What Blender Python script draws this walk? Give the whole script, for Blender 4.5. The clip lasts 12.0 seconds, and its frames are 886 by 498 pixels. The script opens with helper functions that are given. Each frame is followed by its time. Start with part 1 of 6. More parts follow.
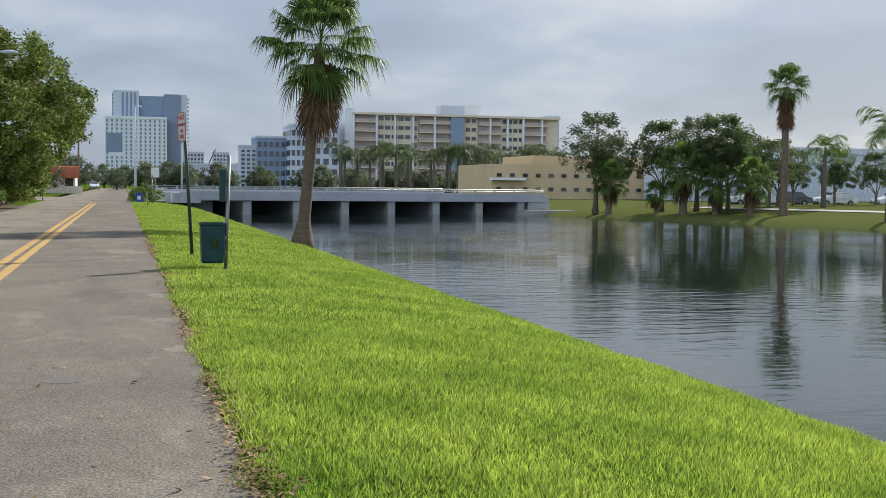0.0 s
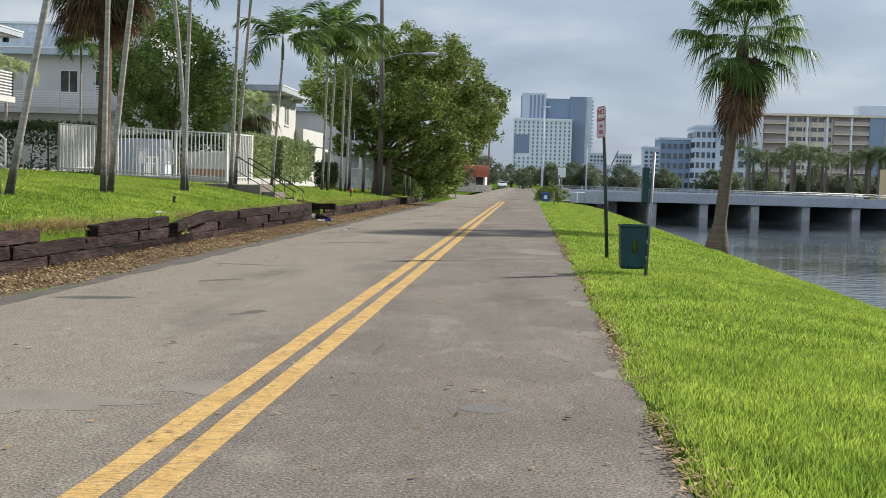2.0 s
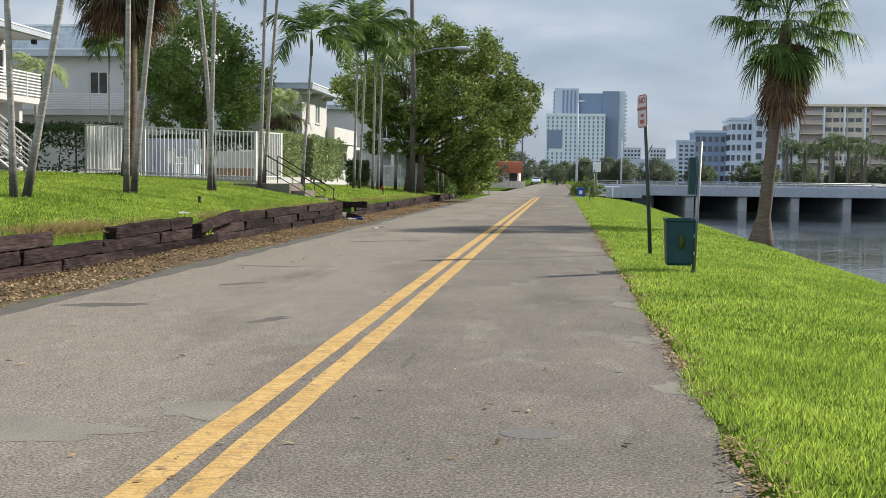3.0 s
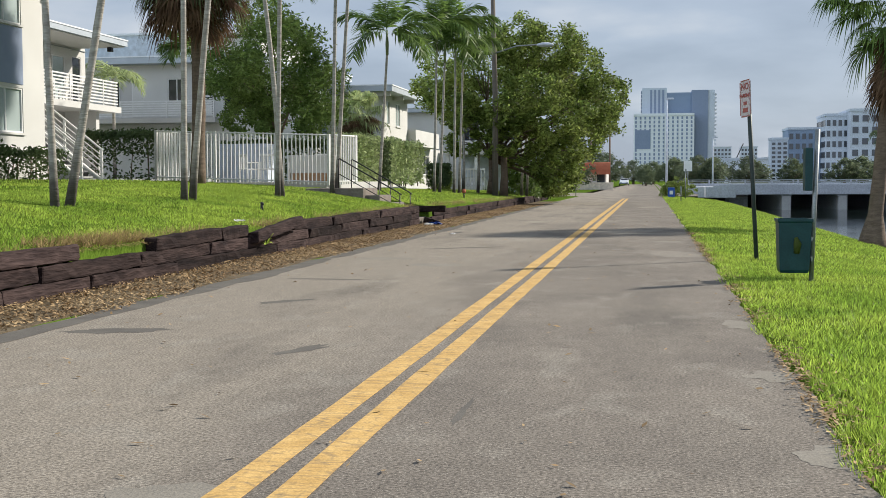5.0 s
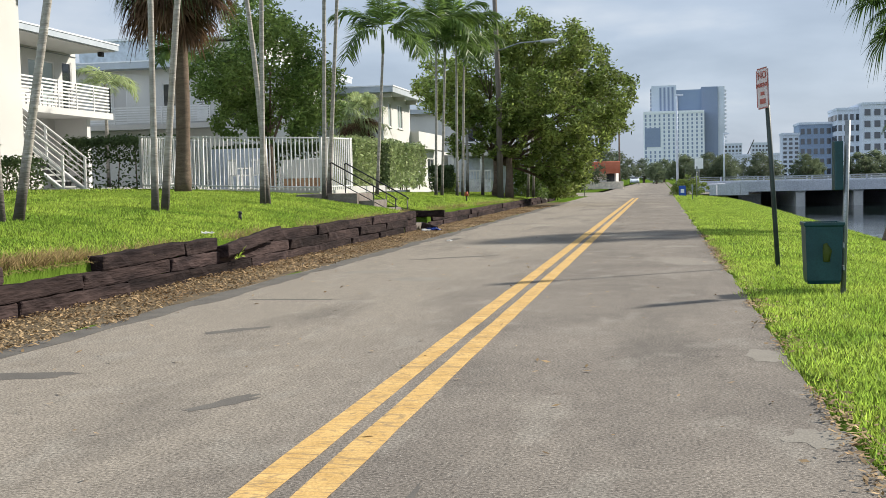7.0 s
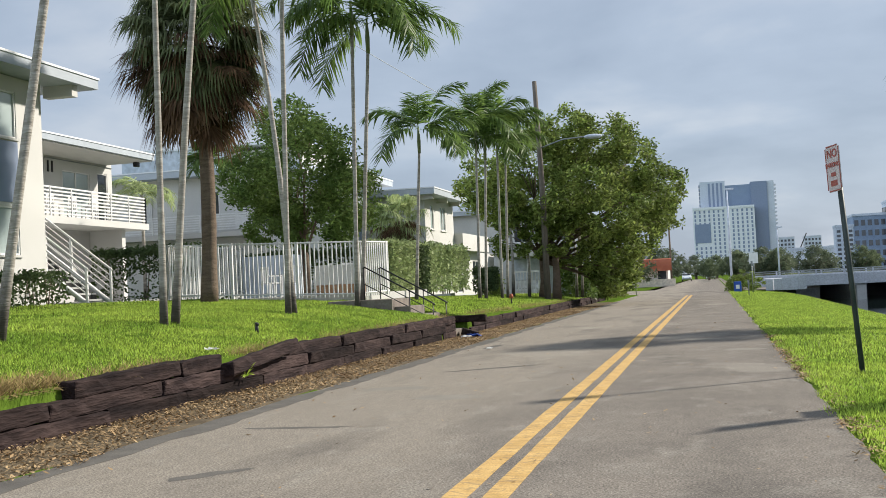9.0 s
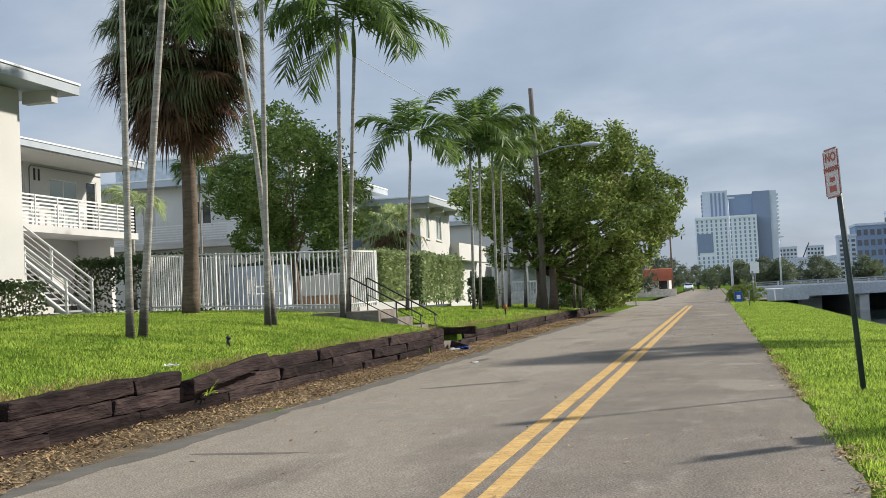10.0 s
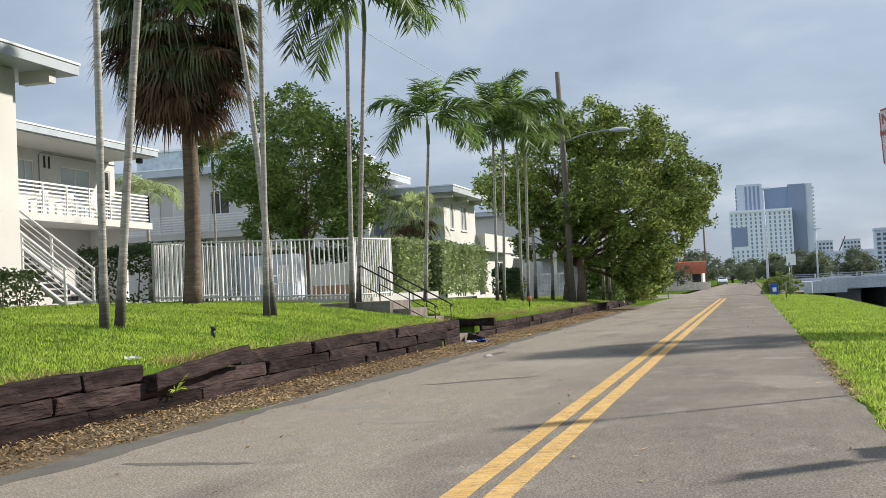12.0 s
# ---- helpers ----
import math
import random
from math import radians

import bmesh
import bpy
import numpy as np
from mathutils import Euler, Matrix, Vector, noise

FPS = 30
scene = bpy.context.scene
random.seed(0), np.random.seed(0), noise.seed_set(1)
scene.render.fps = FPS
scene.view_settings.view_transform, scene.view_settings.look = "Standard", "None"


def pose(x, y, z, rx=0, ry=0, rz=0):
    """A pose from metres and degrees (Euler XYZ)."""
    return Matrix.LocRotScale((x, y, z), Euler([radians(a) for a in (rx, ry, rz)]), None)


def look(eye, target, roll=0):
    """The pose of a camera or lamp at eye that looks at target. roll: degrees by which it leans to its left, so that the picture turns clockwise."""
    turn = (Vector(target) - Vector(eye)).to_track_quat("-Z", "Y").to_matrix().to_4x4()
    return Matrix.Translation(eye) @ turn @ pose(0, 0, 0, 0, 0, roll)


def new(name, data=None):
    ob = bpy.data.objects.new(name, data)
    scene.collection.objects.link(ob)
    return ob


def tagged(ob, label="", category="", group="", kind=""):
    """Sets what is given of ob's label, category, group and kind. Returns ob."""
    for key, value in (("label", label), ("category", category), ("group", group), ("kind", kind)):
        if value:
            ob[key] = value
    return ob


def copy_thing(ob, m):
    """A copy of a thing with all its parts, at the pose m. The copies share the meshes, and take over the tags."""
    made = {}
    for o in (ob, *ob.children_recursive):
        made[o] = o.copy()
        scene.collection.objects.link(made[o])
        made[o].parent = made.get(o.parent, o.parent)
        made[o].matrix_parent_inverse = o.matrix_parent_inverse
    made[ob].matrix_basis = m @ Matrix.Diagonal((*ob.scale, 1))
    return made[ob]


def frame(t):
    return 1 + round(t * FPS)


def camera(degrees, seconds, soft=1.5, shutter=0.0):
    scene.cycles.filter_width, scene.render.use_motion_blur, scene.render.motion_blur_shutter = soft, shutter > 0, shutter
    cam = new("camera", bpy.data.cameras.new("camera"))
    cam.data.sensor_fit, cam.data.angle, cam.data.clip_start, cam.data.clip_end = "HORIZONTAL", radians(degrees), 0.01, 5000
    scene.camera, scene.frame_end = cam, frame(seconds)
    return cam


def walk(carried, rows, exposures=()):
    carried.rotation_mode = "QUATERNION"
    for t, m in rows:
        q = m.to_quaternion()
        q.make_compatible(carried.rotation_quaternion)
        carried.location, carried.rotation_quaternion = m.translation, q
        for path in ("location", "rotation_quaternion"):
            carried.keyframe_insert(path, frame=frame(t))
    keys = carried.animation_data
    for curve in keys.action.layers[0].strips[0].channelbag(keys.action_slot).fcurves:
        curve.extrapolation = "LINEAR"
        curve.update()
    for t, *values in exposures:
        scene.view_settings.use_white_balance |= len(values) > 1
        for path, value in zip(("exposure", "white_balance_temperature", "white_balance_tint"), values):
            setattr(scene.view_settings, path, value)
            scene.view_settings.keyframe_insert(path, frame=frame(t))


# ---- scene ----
cam = camera(42.0, 12.0, soft=0.8)
PATH = [
    (0, (1.883, -1.279, 1.412), (2.418, 0.645, 1.304), 0.7),
    (0.5, (1.883, -0.826, 1.4), (2.112, 1.158, 1.291), 0.8),
    (1, (1.795, -0.437, 1.346), (1.7, 1.557, 1.229), 1.6),
    (1.5, (1.719, -0.03, 1.339), (1.583, 1.961, 1.217), 1.6),
    (2, (1.688, 0.453, 1.359), (1.546, 2.444, 1.24), 1.7),
    (2.5, (1.598, 0.911, 1.36), (1.406, 2.898, 1.237), 1.5),
    (3, (1.611, 1.383, 1.319), (1.41, 3.369, 1.194), 0.8),
    (3.5, (1.575, 1.763, 1.289), (1.293, 3.739, 1.166), 0.6),
    (3.7, (1.562, 1.959, 1.277), (1.222, 3.927, 1.158), 0.7),
    (5.5, (1.545, 3.824, 1.261), (1.195, 5.79, 1.141), -0.3),
    (6, (1.579, 4.238, 1.338), (1.22, 6.202, 1.218), -0.2),
    (6.5, (1.574, 4.694, 1.305), (1.218, 6.659, 1.188), -1.2),
    (8.3, (1.601, 6.251, 1.288), (1.174, 8.203, 1.205), -1.0),
    (8.5, (1.561, 6.496, 1.297), (1.116, 8.445, 1.267), -1.5),
    (9, (1.482, 7.046, 1.291), (1.03, 8.993, 1.356), -2.8),
    (9.5, (1.619, 7.445, 1.275), (1.166, 9.392, 1.352), -2.8),
    (10, (1.618, 7.997, 1.306), (1.163, 9.942, 1.388), -2.8),
    (10.5, (1.647, 8.435, 1.3), (1.191, 10.38, 1.385), -2.4),
    (11, (1.697, 8.9, 1.275), (1.236, 10.844, 1.356), -2.3),
    (11.5, (1.637, 9.363, 1.228), (1.129, 11.295, 1.317), -2.4),
    (12, (1.575, 9.817, 1.172), (1.065, 11.749, 1.247), -2.8),
]
EXPOSURES = [(0.0, 0.46), (1.0, 0.46), (3.0, 0.56), (5.5, 0.54), (6.0, 0.54), (6.5, 0.66), (8.3, 0.76), (8.6, 0.74), (9.1, 0.58), (10.0, 0.52), (12.0, 0.62)]
walk(cam, [(t, look(eye, target, roll)) for t, eye, target, roll in PATH], EXPOSURES)

# ---- light ----
SUN_TO = Vector((0.78, 0.62, 0.0)).normalized() * math.cos(radians(32)) + Vector((0, 0, math.sin(radians(32))))
sun = new("sun", bpy.data.lights.new("sun", "SUN"))
sun.data.energy, sun.data.angle, sun.data.color = 4.6, radians(2.5), (1.0, 0.93, 0.82)
sun.matrix_world = look((60, 60, 60), Vector((60, 60, 60)) - SUN_TO)

world = bpy.data.worlds.new("sky")
scene.world = world
world.use_nodes = True
wn, wl = world.node_tree.nodes, world.node_tree.links
wn.clear()
sky = wn.new("ShaderNodeTexSky")
sky.sky_type, sky.sun_disc = "NISHITA", False
sky.sun_elevation, sky.sun_rotation = radians(32), math.atan2(0.78, 0.62)
sky.air_density, sky.dust_density, sky.ozone_density = 1.0, 1.2, 1.5
coord = wn.new("ShaderNodeTexCoord")
split = wn.new("ShaderNodeSeparateXYZ")
wl.new(coord.outputs["Generated"], split.inputs[0])


def wmath(op, a, b=None):
    n = wn.new("ShaderNodeMath")
    n.operation = op
    for i, v in enumerate((a, b)):
        if v is None:
            continue
        if isinstance(v, (int, float)):
            n.inputs[i].default_value = v
        else:
            wl.new(v, n.inputs[i])
    return n.outputs[0]


# cloud layer: noise on a flat sheet above the place
up = wmath("MAXIMUM", wmath("ADD", split.outputs[2], 0.22), 0.05)
flat = wn.new("ShaderNodeCombineXYZ")
wl.new(wmath("DIVIDE", split.outputs[0], up), flat.inputs[0])
wl.new(wmath("DIVIDE", split.outputs[1], up), flat.inputs[1])
clouds = wn.new("ShaderNodeTexNoise")
clouds.inputs["Scale"].default_value, clouds.inputs["Detail"].default_value = 1.35, 6.0
clouds.inputs["Roughness"].default_value, clouds.inputs["Distortion"].default_value = 0.5, 0.15
wl.new(flat.outputs[0], clouds.inputs["Vector"])
ramp = wn.new("ShaderNodeValToRGB")
el = ramp.color_ramp.elements
el[0].position, el[0].color = 0.38, (3.3, 4.0, 5.1, 1)
el[1].position, el[1].color = 0.70, (6.3, 6.7, 7.3, 1)
e2 = ramp.color_ramp.elements.new(0.52)
e2.color = (4.1, 4.85, 6.0, 1)
wl.new(clouds.outputs["Fac"], ramp.inputs[0])
# unseen front-lit clouds away from the sun, raised to 4.4 times as added fill
facing = wn.new("ShaderNodeVectorMath")
facing.operation = "DOT_PRODUCT"
facing.inputs[1].default_value = SUN_TO
wl.new(coord.outputs["Generated"], facing.inputs[0])
front = wn.new("ShaderNodeMapRange")
front.interpolation_type = "SMOOTHSTEP"
front.inputs[1].default_value, front.inputs[2].default_value, front.inputs[3].default_value, front.inputs[4].default_value = 0.2, -1.0, 1.0, 4.4
wl.new(facing.outputs["Value"], front.inputs[0])
lit = wn.new("ShaderNodeVectorMath")
lit.operation = "SCALE"
wl.new(ramp.outputs[0], lit.inputs[0])
wl.new(front.outputs[0], lit.inputs["Scale"])
skymix = wn.new("ShaderNodeMixRGB")
skymix.inputs[0].default_value = 0.86
wl.new(sky.outputs[0], skymix.inputs[1])
wl.new(lit.outputs[0], skymix.inputs[2])
wbg = wn.new("ShaderNodeBackground")
wbg.inputs["Strength"].default_value = 0.075
wl.new(skymix.outputs[0], wbg.inputs["Color"])
wout = wn.new("ShaderNodeOutputWorld")
wl.new(wbg.outputs[0], wout.inputs["Surface"])


# ---- materials ----
def surface(name, c1, c2, scale=3.0, rough=0.85, bump=0.3, fine=60.0, metal=0.0, stretch=(1, 1, 1), mid=0.5, width=0.25, per_object=0.0, per_island=0.0, spec=0.3, dist=0.01):
    """A node material: two colours mixed by coarse noise, fine grain over them, relief from both."""
    m = bpy.data.materials.new(name)
    m.use_nodes = True
    n, l = m.node_tree.nodes, m.node_tree.links
    b = n["Principled BSDF"]
    geo, mp = n.new("ShaderNodeNewGeometry"), n.new("ShaderNodeMapping")
    mp.inputs["Scale"].default_value = stretch
    l.new(geo.outputs["Position"], mp.inputs["Vector"])
    big, small = n.new("ShaderNodeTexNoise"), n.new("ShaderNodeTexNoise")
    big.inputs["Scale"].default_value, big.inputs["Detail"].default_value = scale, 6.0
    small.inputs["Scale"].default_value, small.inputs["Detail"].default_value = fine, 3.0
    for t in (big, small):
        l.new(mp.outputs[0], t.inputs["Vector"])
    r = n.new("ShaderNodeMapRange")
    r.inputs[1].default_value, r.inputs[2].default_value = mid - width, mid + width
    l.new(big.outputs["Fac"], r.inputs[0])
    mix = n.new("ShaderNodeMixRGB")
    mix.inputs[1].default_value, mix.inputs[2].default_value = (*c1, 1), (*c2, 1)
    l.new(r.outputs[0], mix.inputs[0])
    hsv = n.new("ShaderNodeHueSaturation")
    grain = n.new("ShaderNodeMapRange")
    grain.inputs[1].default_value, grain.inputs[2].default_value, grain.inputs[3].default_value, grain.inputs[4].default_value = 0.25, 0.75, 0.78, 1.22
    l.new(small.outputs["Fac"], grain.inputs[0])
    val = grain.outputs[0]
    for amount, node, out in ((per_object, "ShaderNodeObjectInfo", "Random"), (per_island, "ShaderNodeNewGeometry", "Random Per Island")):
        if amount:
            src, mul, rr = n.new(node), n.new("ShaderNodeMath"), n.new("ShaderNodeMapRange")
            rr.inputs[3].default_value, rr.inputs[4].default_value = 1 - amount, 1 + amount
            mul.operation = "MULTIPLY"
            l.new(src.outputs[out], rr.inputs[0])
            l.new(val, mul.inputs[0])
            l.new(rr.outputs[0], mul.inputs[1])
            val = mul.outputs[0]
    l.new(val, hsv.inputs["Value"])
    l.new(mix.outputs[0], hsv.inputs["Color"])
    l.new(hsv.outputs[0], b.inputs["Base Color"])
    b.inputs["Roughness"].default_value, b.inputs["Metallic"].default_value = rough, metal
    b.inputs["Specular IOR Level"].default_value = spec
    if bump:
        add, bp = n.new("ShaderNodeMath"), n.new("ShaderNodeBump")
        l.new(big.outputs["Fac"], add.inputs[0])
        l.new(small.outputs["Fac"], add.inputs[1])
        bp.inputs["Strength"].default_value, bp.inputs["Distance"].default_value = bump, dist
        l.new(add.outputs[0], bp.inputs["Height"])
        l.new(bp.outputs[0], b.inputs["Normal"])
    return m


def leaf_material(name, c1, c2, through_light=0.45, rough=0.6, spread=0.4):
    """Leaves: colour varies from leaf to leaf; light passes through."""
    m = surface(name, c1, c2, scale=0.9, rough=rough, bump=0.0, fine=9.0, per_island=spread, spec=0.15)
    n, l = m.node_tree.nodes, m.node_tree.links
    b = n["Principled BSDF"]
    tr, mx = n.new("ShaderNodeBsdfTranslucent"), n.new("ShaderNodeMixShader")
    l.new(b.inputs["Base Color"].links[0].from_socket, tr.inputs["Color"])
    mx.inputs[0].default_value = through_light
    l.new(b.outputs[0], mx.inputs[1])
    l.new(tr.outputs[0], mx.inputs[2])
    l.new(mx.outputs[0], n["Material Output"].inputs["Surface"])
    return m


M_asphalt = surface("asphalt", (0.122, 0.107, 0.092), (0.202, 0.177, 0.148), scale=0.55, rough=0.92, bump=0.45, fine=170, dist=0.006, spec=0.15)


def age_asphalt(m):
    """Paler, warmer surface on the far lane, worn tracks, pale stones and dark stains."""
    n, l = m.node_tree.nodes, m.node_tree.links
    bs = n["Principled BSDF"]
    base = bs.inputs["Base Color"].links[0].from_socket
    geo, sep = n.new("ShaderNodeNewGeometry"), n.new("ShaderNodeSeparateXYZ")
    l.new(geo.outputs["Position"], sep.inputs[0])

    def ranged(src, a, b, lo, hi):
        r = n.new("ShaderNodeMapRange")
        r.inputs[1].default_value, r.inputs[2].default_value, r.inputs[3].default_value, r.inputs[4].default_value = a, b, lo, hi
        l.new(src, r.inputs[0])
        return r.outputs[0]

    def mixed(kind, fac, a, col):
        x = n.new("ShaderNodeMixRGB")
        x.blend_type = kind
        if isinstance(fac, float):
            x.inputs[0].default_value = fac
        else:
            l.new(fac, x.inputs[0])
        l.new(a, x.inputs[1])
        if isinstance(col, tuple):
            x.inputs[2].default_value = (*col, 1)
        else:
            l.new(col, x.inputs[2])
        return x.outputs[0]

    def noisy(scale, detail, stretch):
        mp, t = n.new("ShaderNodeMapping"), n.new("ShaderNodeTexNoise")
        mp.inputs["Scale"].default_value = stretch
        t.inputs["Scale"].default_value, t.inputs["Detail"].default_value = scale, detail
        l.new(geo.outputs["Position"], mp.inputs["Vector"])
        l.new(mp.outputs[0], t.inputs["Vector"])
        return t.outputs["Fac"]

    lane = n.new("ShaderNodeMath")
    lane.operation = "ADD"
    l.new(sep.outputs[0], lane.inputs[0])
    l.new(ranged(noisy(0.5, 4, (1, 0.4, 1)), 0.3, 0.7, -0.7, 0.7), lane.inputs[1])
    c = mixed("MIX", ranged(lane.outputs[0], 0.1, -1.2, 0.0, 0.75), base, (0.245, 0.215, 0.175))
    c = mixed("MIX", ranged(noisy(0.9, 5, (1, 0.25, 1)), 0.53, 0.68, 0.0, 0.5), c, (0.085, 0.076, 0.067))
    c = mixed("MIX", ranged(noisy(2.6, 6, (1, 0.5, 1)), 0.56, 0.66, 0.0, 0.35), c, (0.26, 0.24, 0.205))
    c = mixed("MIX", ranged(noisy(0.35, 5, (1, 0.7, 1)), 0.60, 0.64, 0.0, 0.5), c, (0.27, 0.245, 0.205))
    mottle = n.new("ShaderNodeHueSaturation")
    l.new(ranged(noisy(9.0, 8, (1, 0.5, 1)), 0.3, 0.7, 0.90, 1.10), mottle.inputs["Value"])
    l.new(c, mottle.inputs["Color"])
    c = mottle.outputs[0]
    stone = n.new("ShaderNodeTexVoronoi")
    stone.inputs["Scale"].default_value = 95.0
    l.new(geo.outputs["Position"], stone.inputs["Vector"])
    c = mixed("MIX", ranged(stone.outputs["Distance"], 0.10, 0.26, 0.7, 0.0), c, (0.48, 0.44, 0.38))
    pits = n.new("ShaderNodeTexVoronoi")
    pits.inputs["Scale"].default_value = 75.0
    l.new(geo.outputs["Position"], pits.inputs["Vector"])
    c = mixed("MIX", ranged(pits.outputs["Distance"], 0.14, 0.30, 0.75, 0.0), c, (0.045, 0.046, 0.042))
    fine = noisy(58, 8, (1, 1, 1))
    d = n.new("ShaderNodeHueSaturation")
    l.new(ranged(fine, 0.36, 0.64, 0.58, 1.42), d.inputs["Value"])
    l.new(c, d.inputs["Color"])
    l.new(d.outputs[0], bs.inputs["Base Color"])


age_asphalt(M_asphalt)


M_yellow = surface("yellow_paint", (0.44, 0.275, 0.095), (0.58, 0.385, 0.15), scale=5.0, rough=0.85, bump=0.6, fine=75, dist=0.004, spec=0.15, width=0.2)


def crack_paint(m, colour):
    """Fine dark cracks across the painted lines, and worn spots that show the asphalt."""
    n, l = m.node_tree.nodes, m.node_tree.links
    bs = n["Principled BSDF"]
    base = bs.inputs["Base Color"].links[0].from_socket
    geo = n.new("ShaderNodeNewGeometry")
    for kind, stretch, scale, lo, hi, most in (("ShaderNodeTexVoronoi", (0.9, 5.0, 1.0), 3.2, 0.018, 0.05, 0.45), ("ShaderNodeTexNoise", (1.0, 0.6, 1.0), 26.0, 0.34, 0.42, 0.4)):
        mp, t, r, x = n.new("ShaderNodeMapping"), n.new(kind), n.new("ShaderNodeMapRange"), n.new("ShaderNodeMixRGB")
        mp.inputs["Scale"].default_value = stretch
        t.inputs["Scale"].default_value = scale
        if kind == "ShaderNodeTexVoronoi":
            t.feature = "DISTANCE_TO_EDGE"
        else:
            t.inputs["Detail"].default_value = 6.0
        l.new(geo.outputs["Position"], mp.inputs["Vector"])
        l.new(mp.outputs[0], t.inputs["Vector"])
        l.new(t.outputs[0], r.inputs[0])
        r.inputs[1].default_value, r.inputs[2].default_value, r.inputs[3].default_value, r.inputs[4].default_value = lo, hi, most, 0.0
        l.new(r.outputs[0], x.inputs[0])
        l.new(base, x.inputs[1])
        x.inputs[2].default_value = (*colour, 1)
        base = x.outputs[0]
    l.new(base, bs.inputs["Base Color"])


crack_paint(M_yellow, (0.13, 0.11, 0.09))
M_soil = surface("soil", (0.085, 0.068, 0.048), (0.17, 0.135, 0.09), scale=3, rough=0.98, bump=0.9, fine=30, dist=0.02, spec=0.05)
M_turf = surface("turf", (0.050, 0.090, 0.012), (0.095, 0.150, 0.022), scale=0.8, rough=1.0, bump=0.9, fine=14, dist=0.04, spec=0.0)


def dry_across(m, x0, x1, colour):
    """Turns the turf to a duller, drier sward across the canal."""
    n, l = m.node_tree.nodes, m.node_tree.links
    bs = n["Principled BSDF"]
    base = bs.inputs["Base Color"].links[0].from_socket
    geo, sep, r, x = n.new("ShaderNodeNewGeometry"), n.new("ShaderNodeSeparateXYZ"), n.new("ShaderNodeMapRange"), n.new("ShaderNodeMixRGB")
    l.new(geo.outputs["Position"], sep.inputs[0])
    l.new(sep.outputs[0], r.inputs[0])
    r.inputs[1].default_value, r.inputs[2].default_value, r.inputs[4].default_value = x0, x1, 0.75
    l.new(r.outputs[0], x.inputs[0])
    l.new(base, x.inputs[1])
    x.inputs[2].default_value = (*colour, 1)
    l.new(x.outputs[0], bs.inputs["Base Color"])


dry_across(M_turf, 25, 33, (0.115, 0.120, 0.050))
M_timber = surface("creosoted_timber", (0.010, 0.007, 0.008), (0.058, 0.040, 0.037), scale=1.5, rough=0.95, bump=0.8, fine=6, stretch=(5, 0.8, 6), per_object=0.5, dist=0.025, spec=0.1)
M_white = surface("white_render", (0.50, 0.495, 0.475), (0.59, 0.585, 0.565), scale=0.6, rough=0.9, bump=0.15, fine=40, dist=0.004)
M_fence = surface("white_fence_paint", (0.60, 0.60, 0.59), (0.70, 0.70, 0.69), scale=3, rough=0.55, bump=0.05, fine=50)
M_fascia = surface("grey_fascia", (0.34, 0.38, 0.42), (0.42, 0.46, 0.50), scale=2, rough=0.6, bump=0.05)
M_roofing = surface("white_roof_edge", (0.66, 0.68, 0.70), (0.75, 0.77, 0.79), scale=2, rough=0.6, bump=0.05)
M_concrete = surface("concrete", (0.30, 0.30, 0.30), (0.42, 0.42, 0.41), scale=1.2, rough=0.9, bump=0.3, fine=40)
M_bridge = surface("bridge_concrete", (0.34, 0.36, 0.40), (0.45, 0.47, 0.51), scale=0.5, rough=0.9, bump=0.2, fine=10)
M_palmbark = surface("pale_palm_bark", (0.24, 0.22, 0.19), (0.42, 0.40, 0.36), scale=2.2, rough=0.95, bump=0.8, fine=9, stretch=(1, 1, 5), dist=0.02)


def dark_feet(m, colour):
    """Dark, damp bark on the lowest half metre of a stem."""
    n, l = m.node_tree.nodes, m.node_tree.links
    bs = n["Principled BSDF"]
    base = bs.inputs["Base Color"].links[0].from_socket
    tc, sep, t, add, r, x = (n.new("ShaderNode" + k) for k in ("TexCoord", "SeparateXYZ", "TexNoise", "Math", "MapRange", "MixRGB"))
    t.inputs["Scale"].default_value = 5.0
    l.new(tc.outputs["Object"], sep.inputs[0])
    l.new(tc.outputs["Object"], t.inputs["Vector"])
    l.new(sep.outputs[2], add.inputs[0])
    l.new(t.outputs["Fac"], add.inputs[1])
    l.new(add.outputs[0], r.inputs[0])
    r.inputs[1].default_value, r.inputs[2].default_value, r.inputs[3].default_value, r.inputs[4].default_value = 0.85, 1.5, 0.85, 0.0
    l.new(r.outputs[0], x.inputs[0])
    l.new(base, x.inputs[1])
    x.inputs[2].default_value = (*colour, 1)
    l.new(x.outputs[0], bs.inputs["Base Color"])


dark_feet(M_palmbark, (0.055, 0.045, 0.04))
M_bark = surface("brown_bark", (0.10, 0.072, 0.052), (0.20, 0.15, 0.11), scale=4, rough=0.95, bump=0.9, fine=22, stretch=(1, 1, 4), dist=0.02)
M_pole = surface("grey_weathered_timber", (0.10, 0.085, 0.07), (0.17, 0.148, 0.125), scale=3, rough=0.95, bump=0.6, fine=30, stretch=(3, 3, 0.4), dist=0.01)
M_frond = leaf_material("palm_frond", (0.062, 0.115, 0.030), (0.155, 0.23, 0.058), 0.5, 0.42)
M_frond_dry = leaf_material("dry_palm_frond", (0.070, 0.038, 0.025), (0.19, 0.118, 0.068), 0.25, 0.9)
M_leaf = leaf_material("broad_leaf", (0.135, 0.205, 0.048), (0.320, 0.380, 0.110), 0.72, 0.5, 0.6)
M_leaf_mid = leaf_material("glossy_green_leaf", (0.085, 0.150, 0.040), (0.190, 0.265, 0.075), 0.62, 0.4)
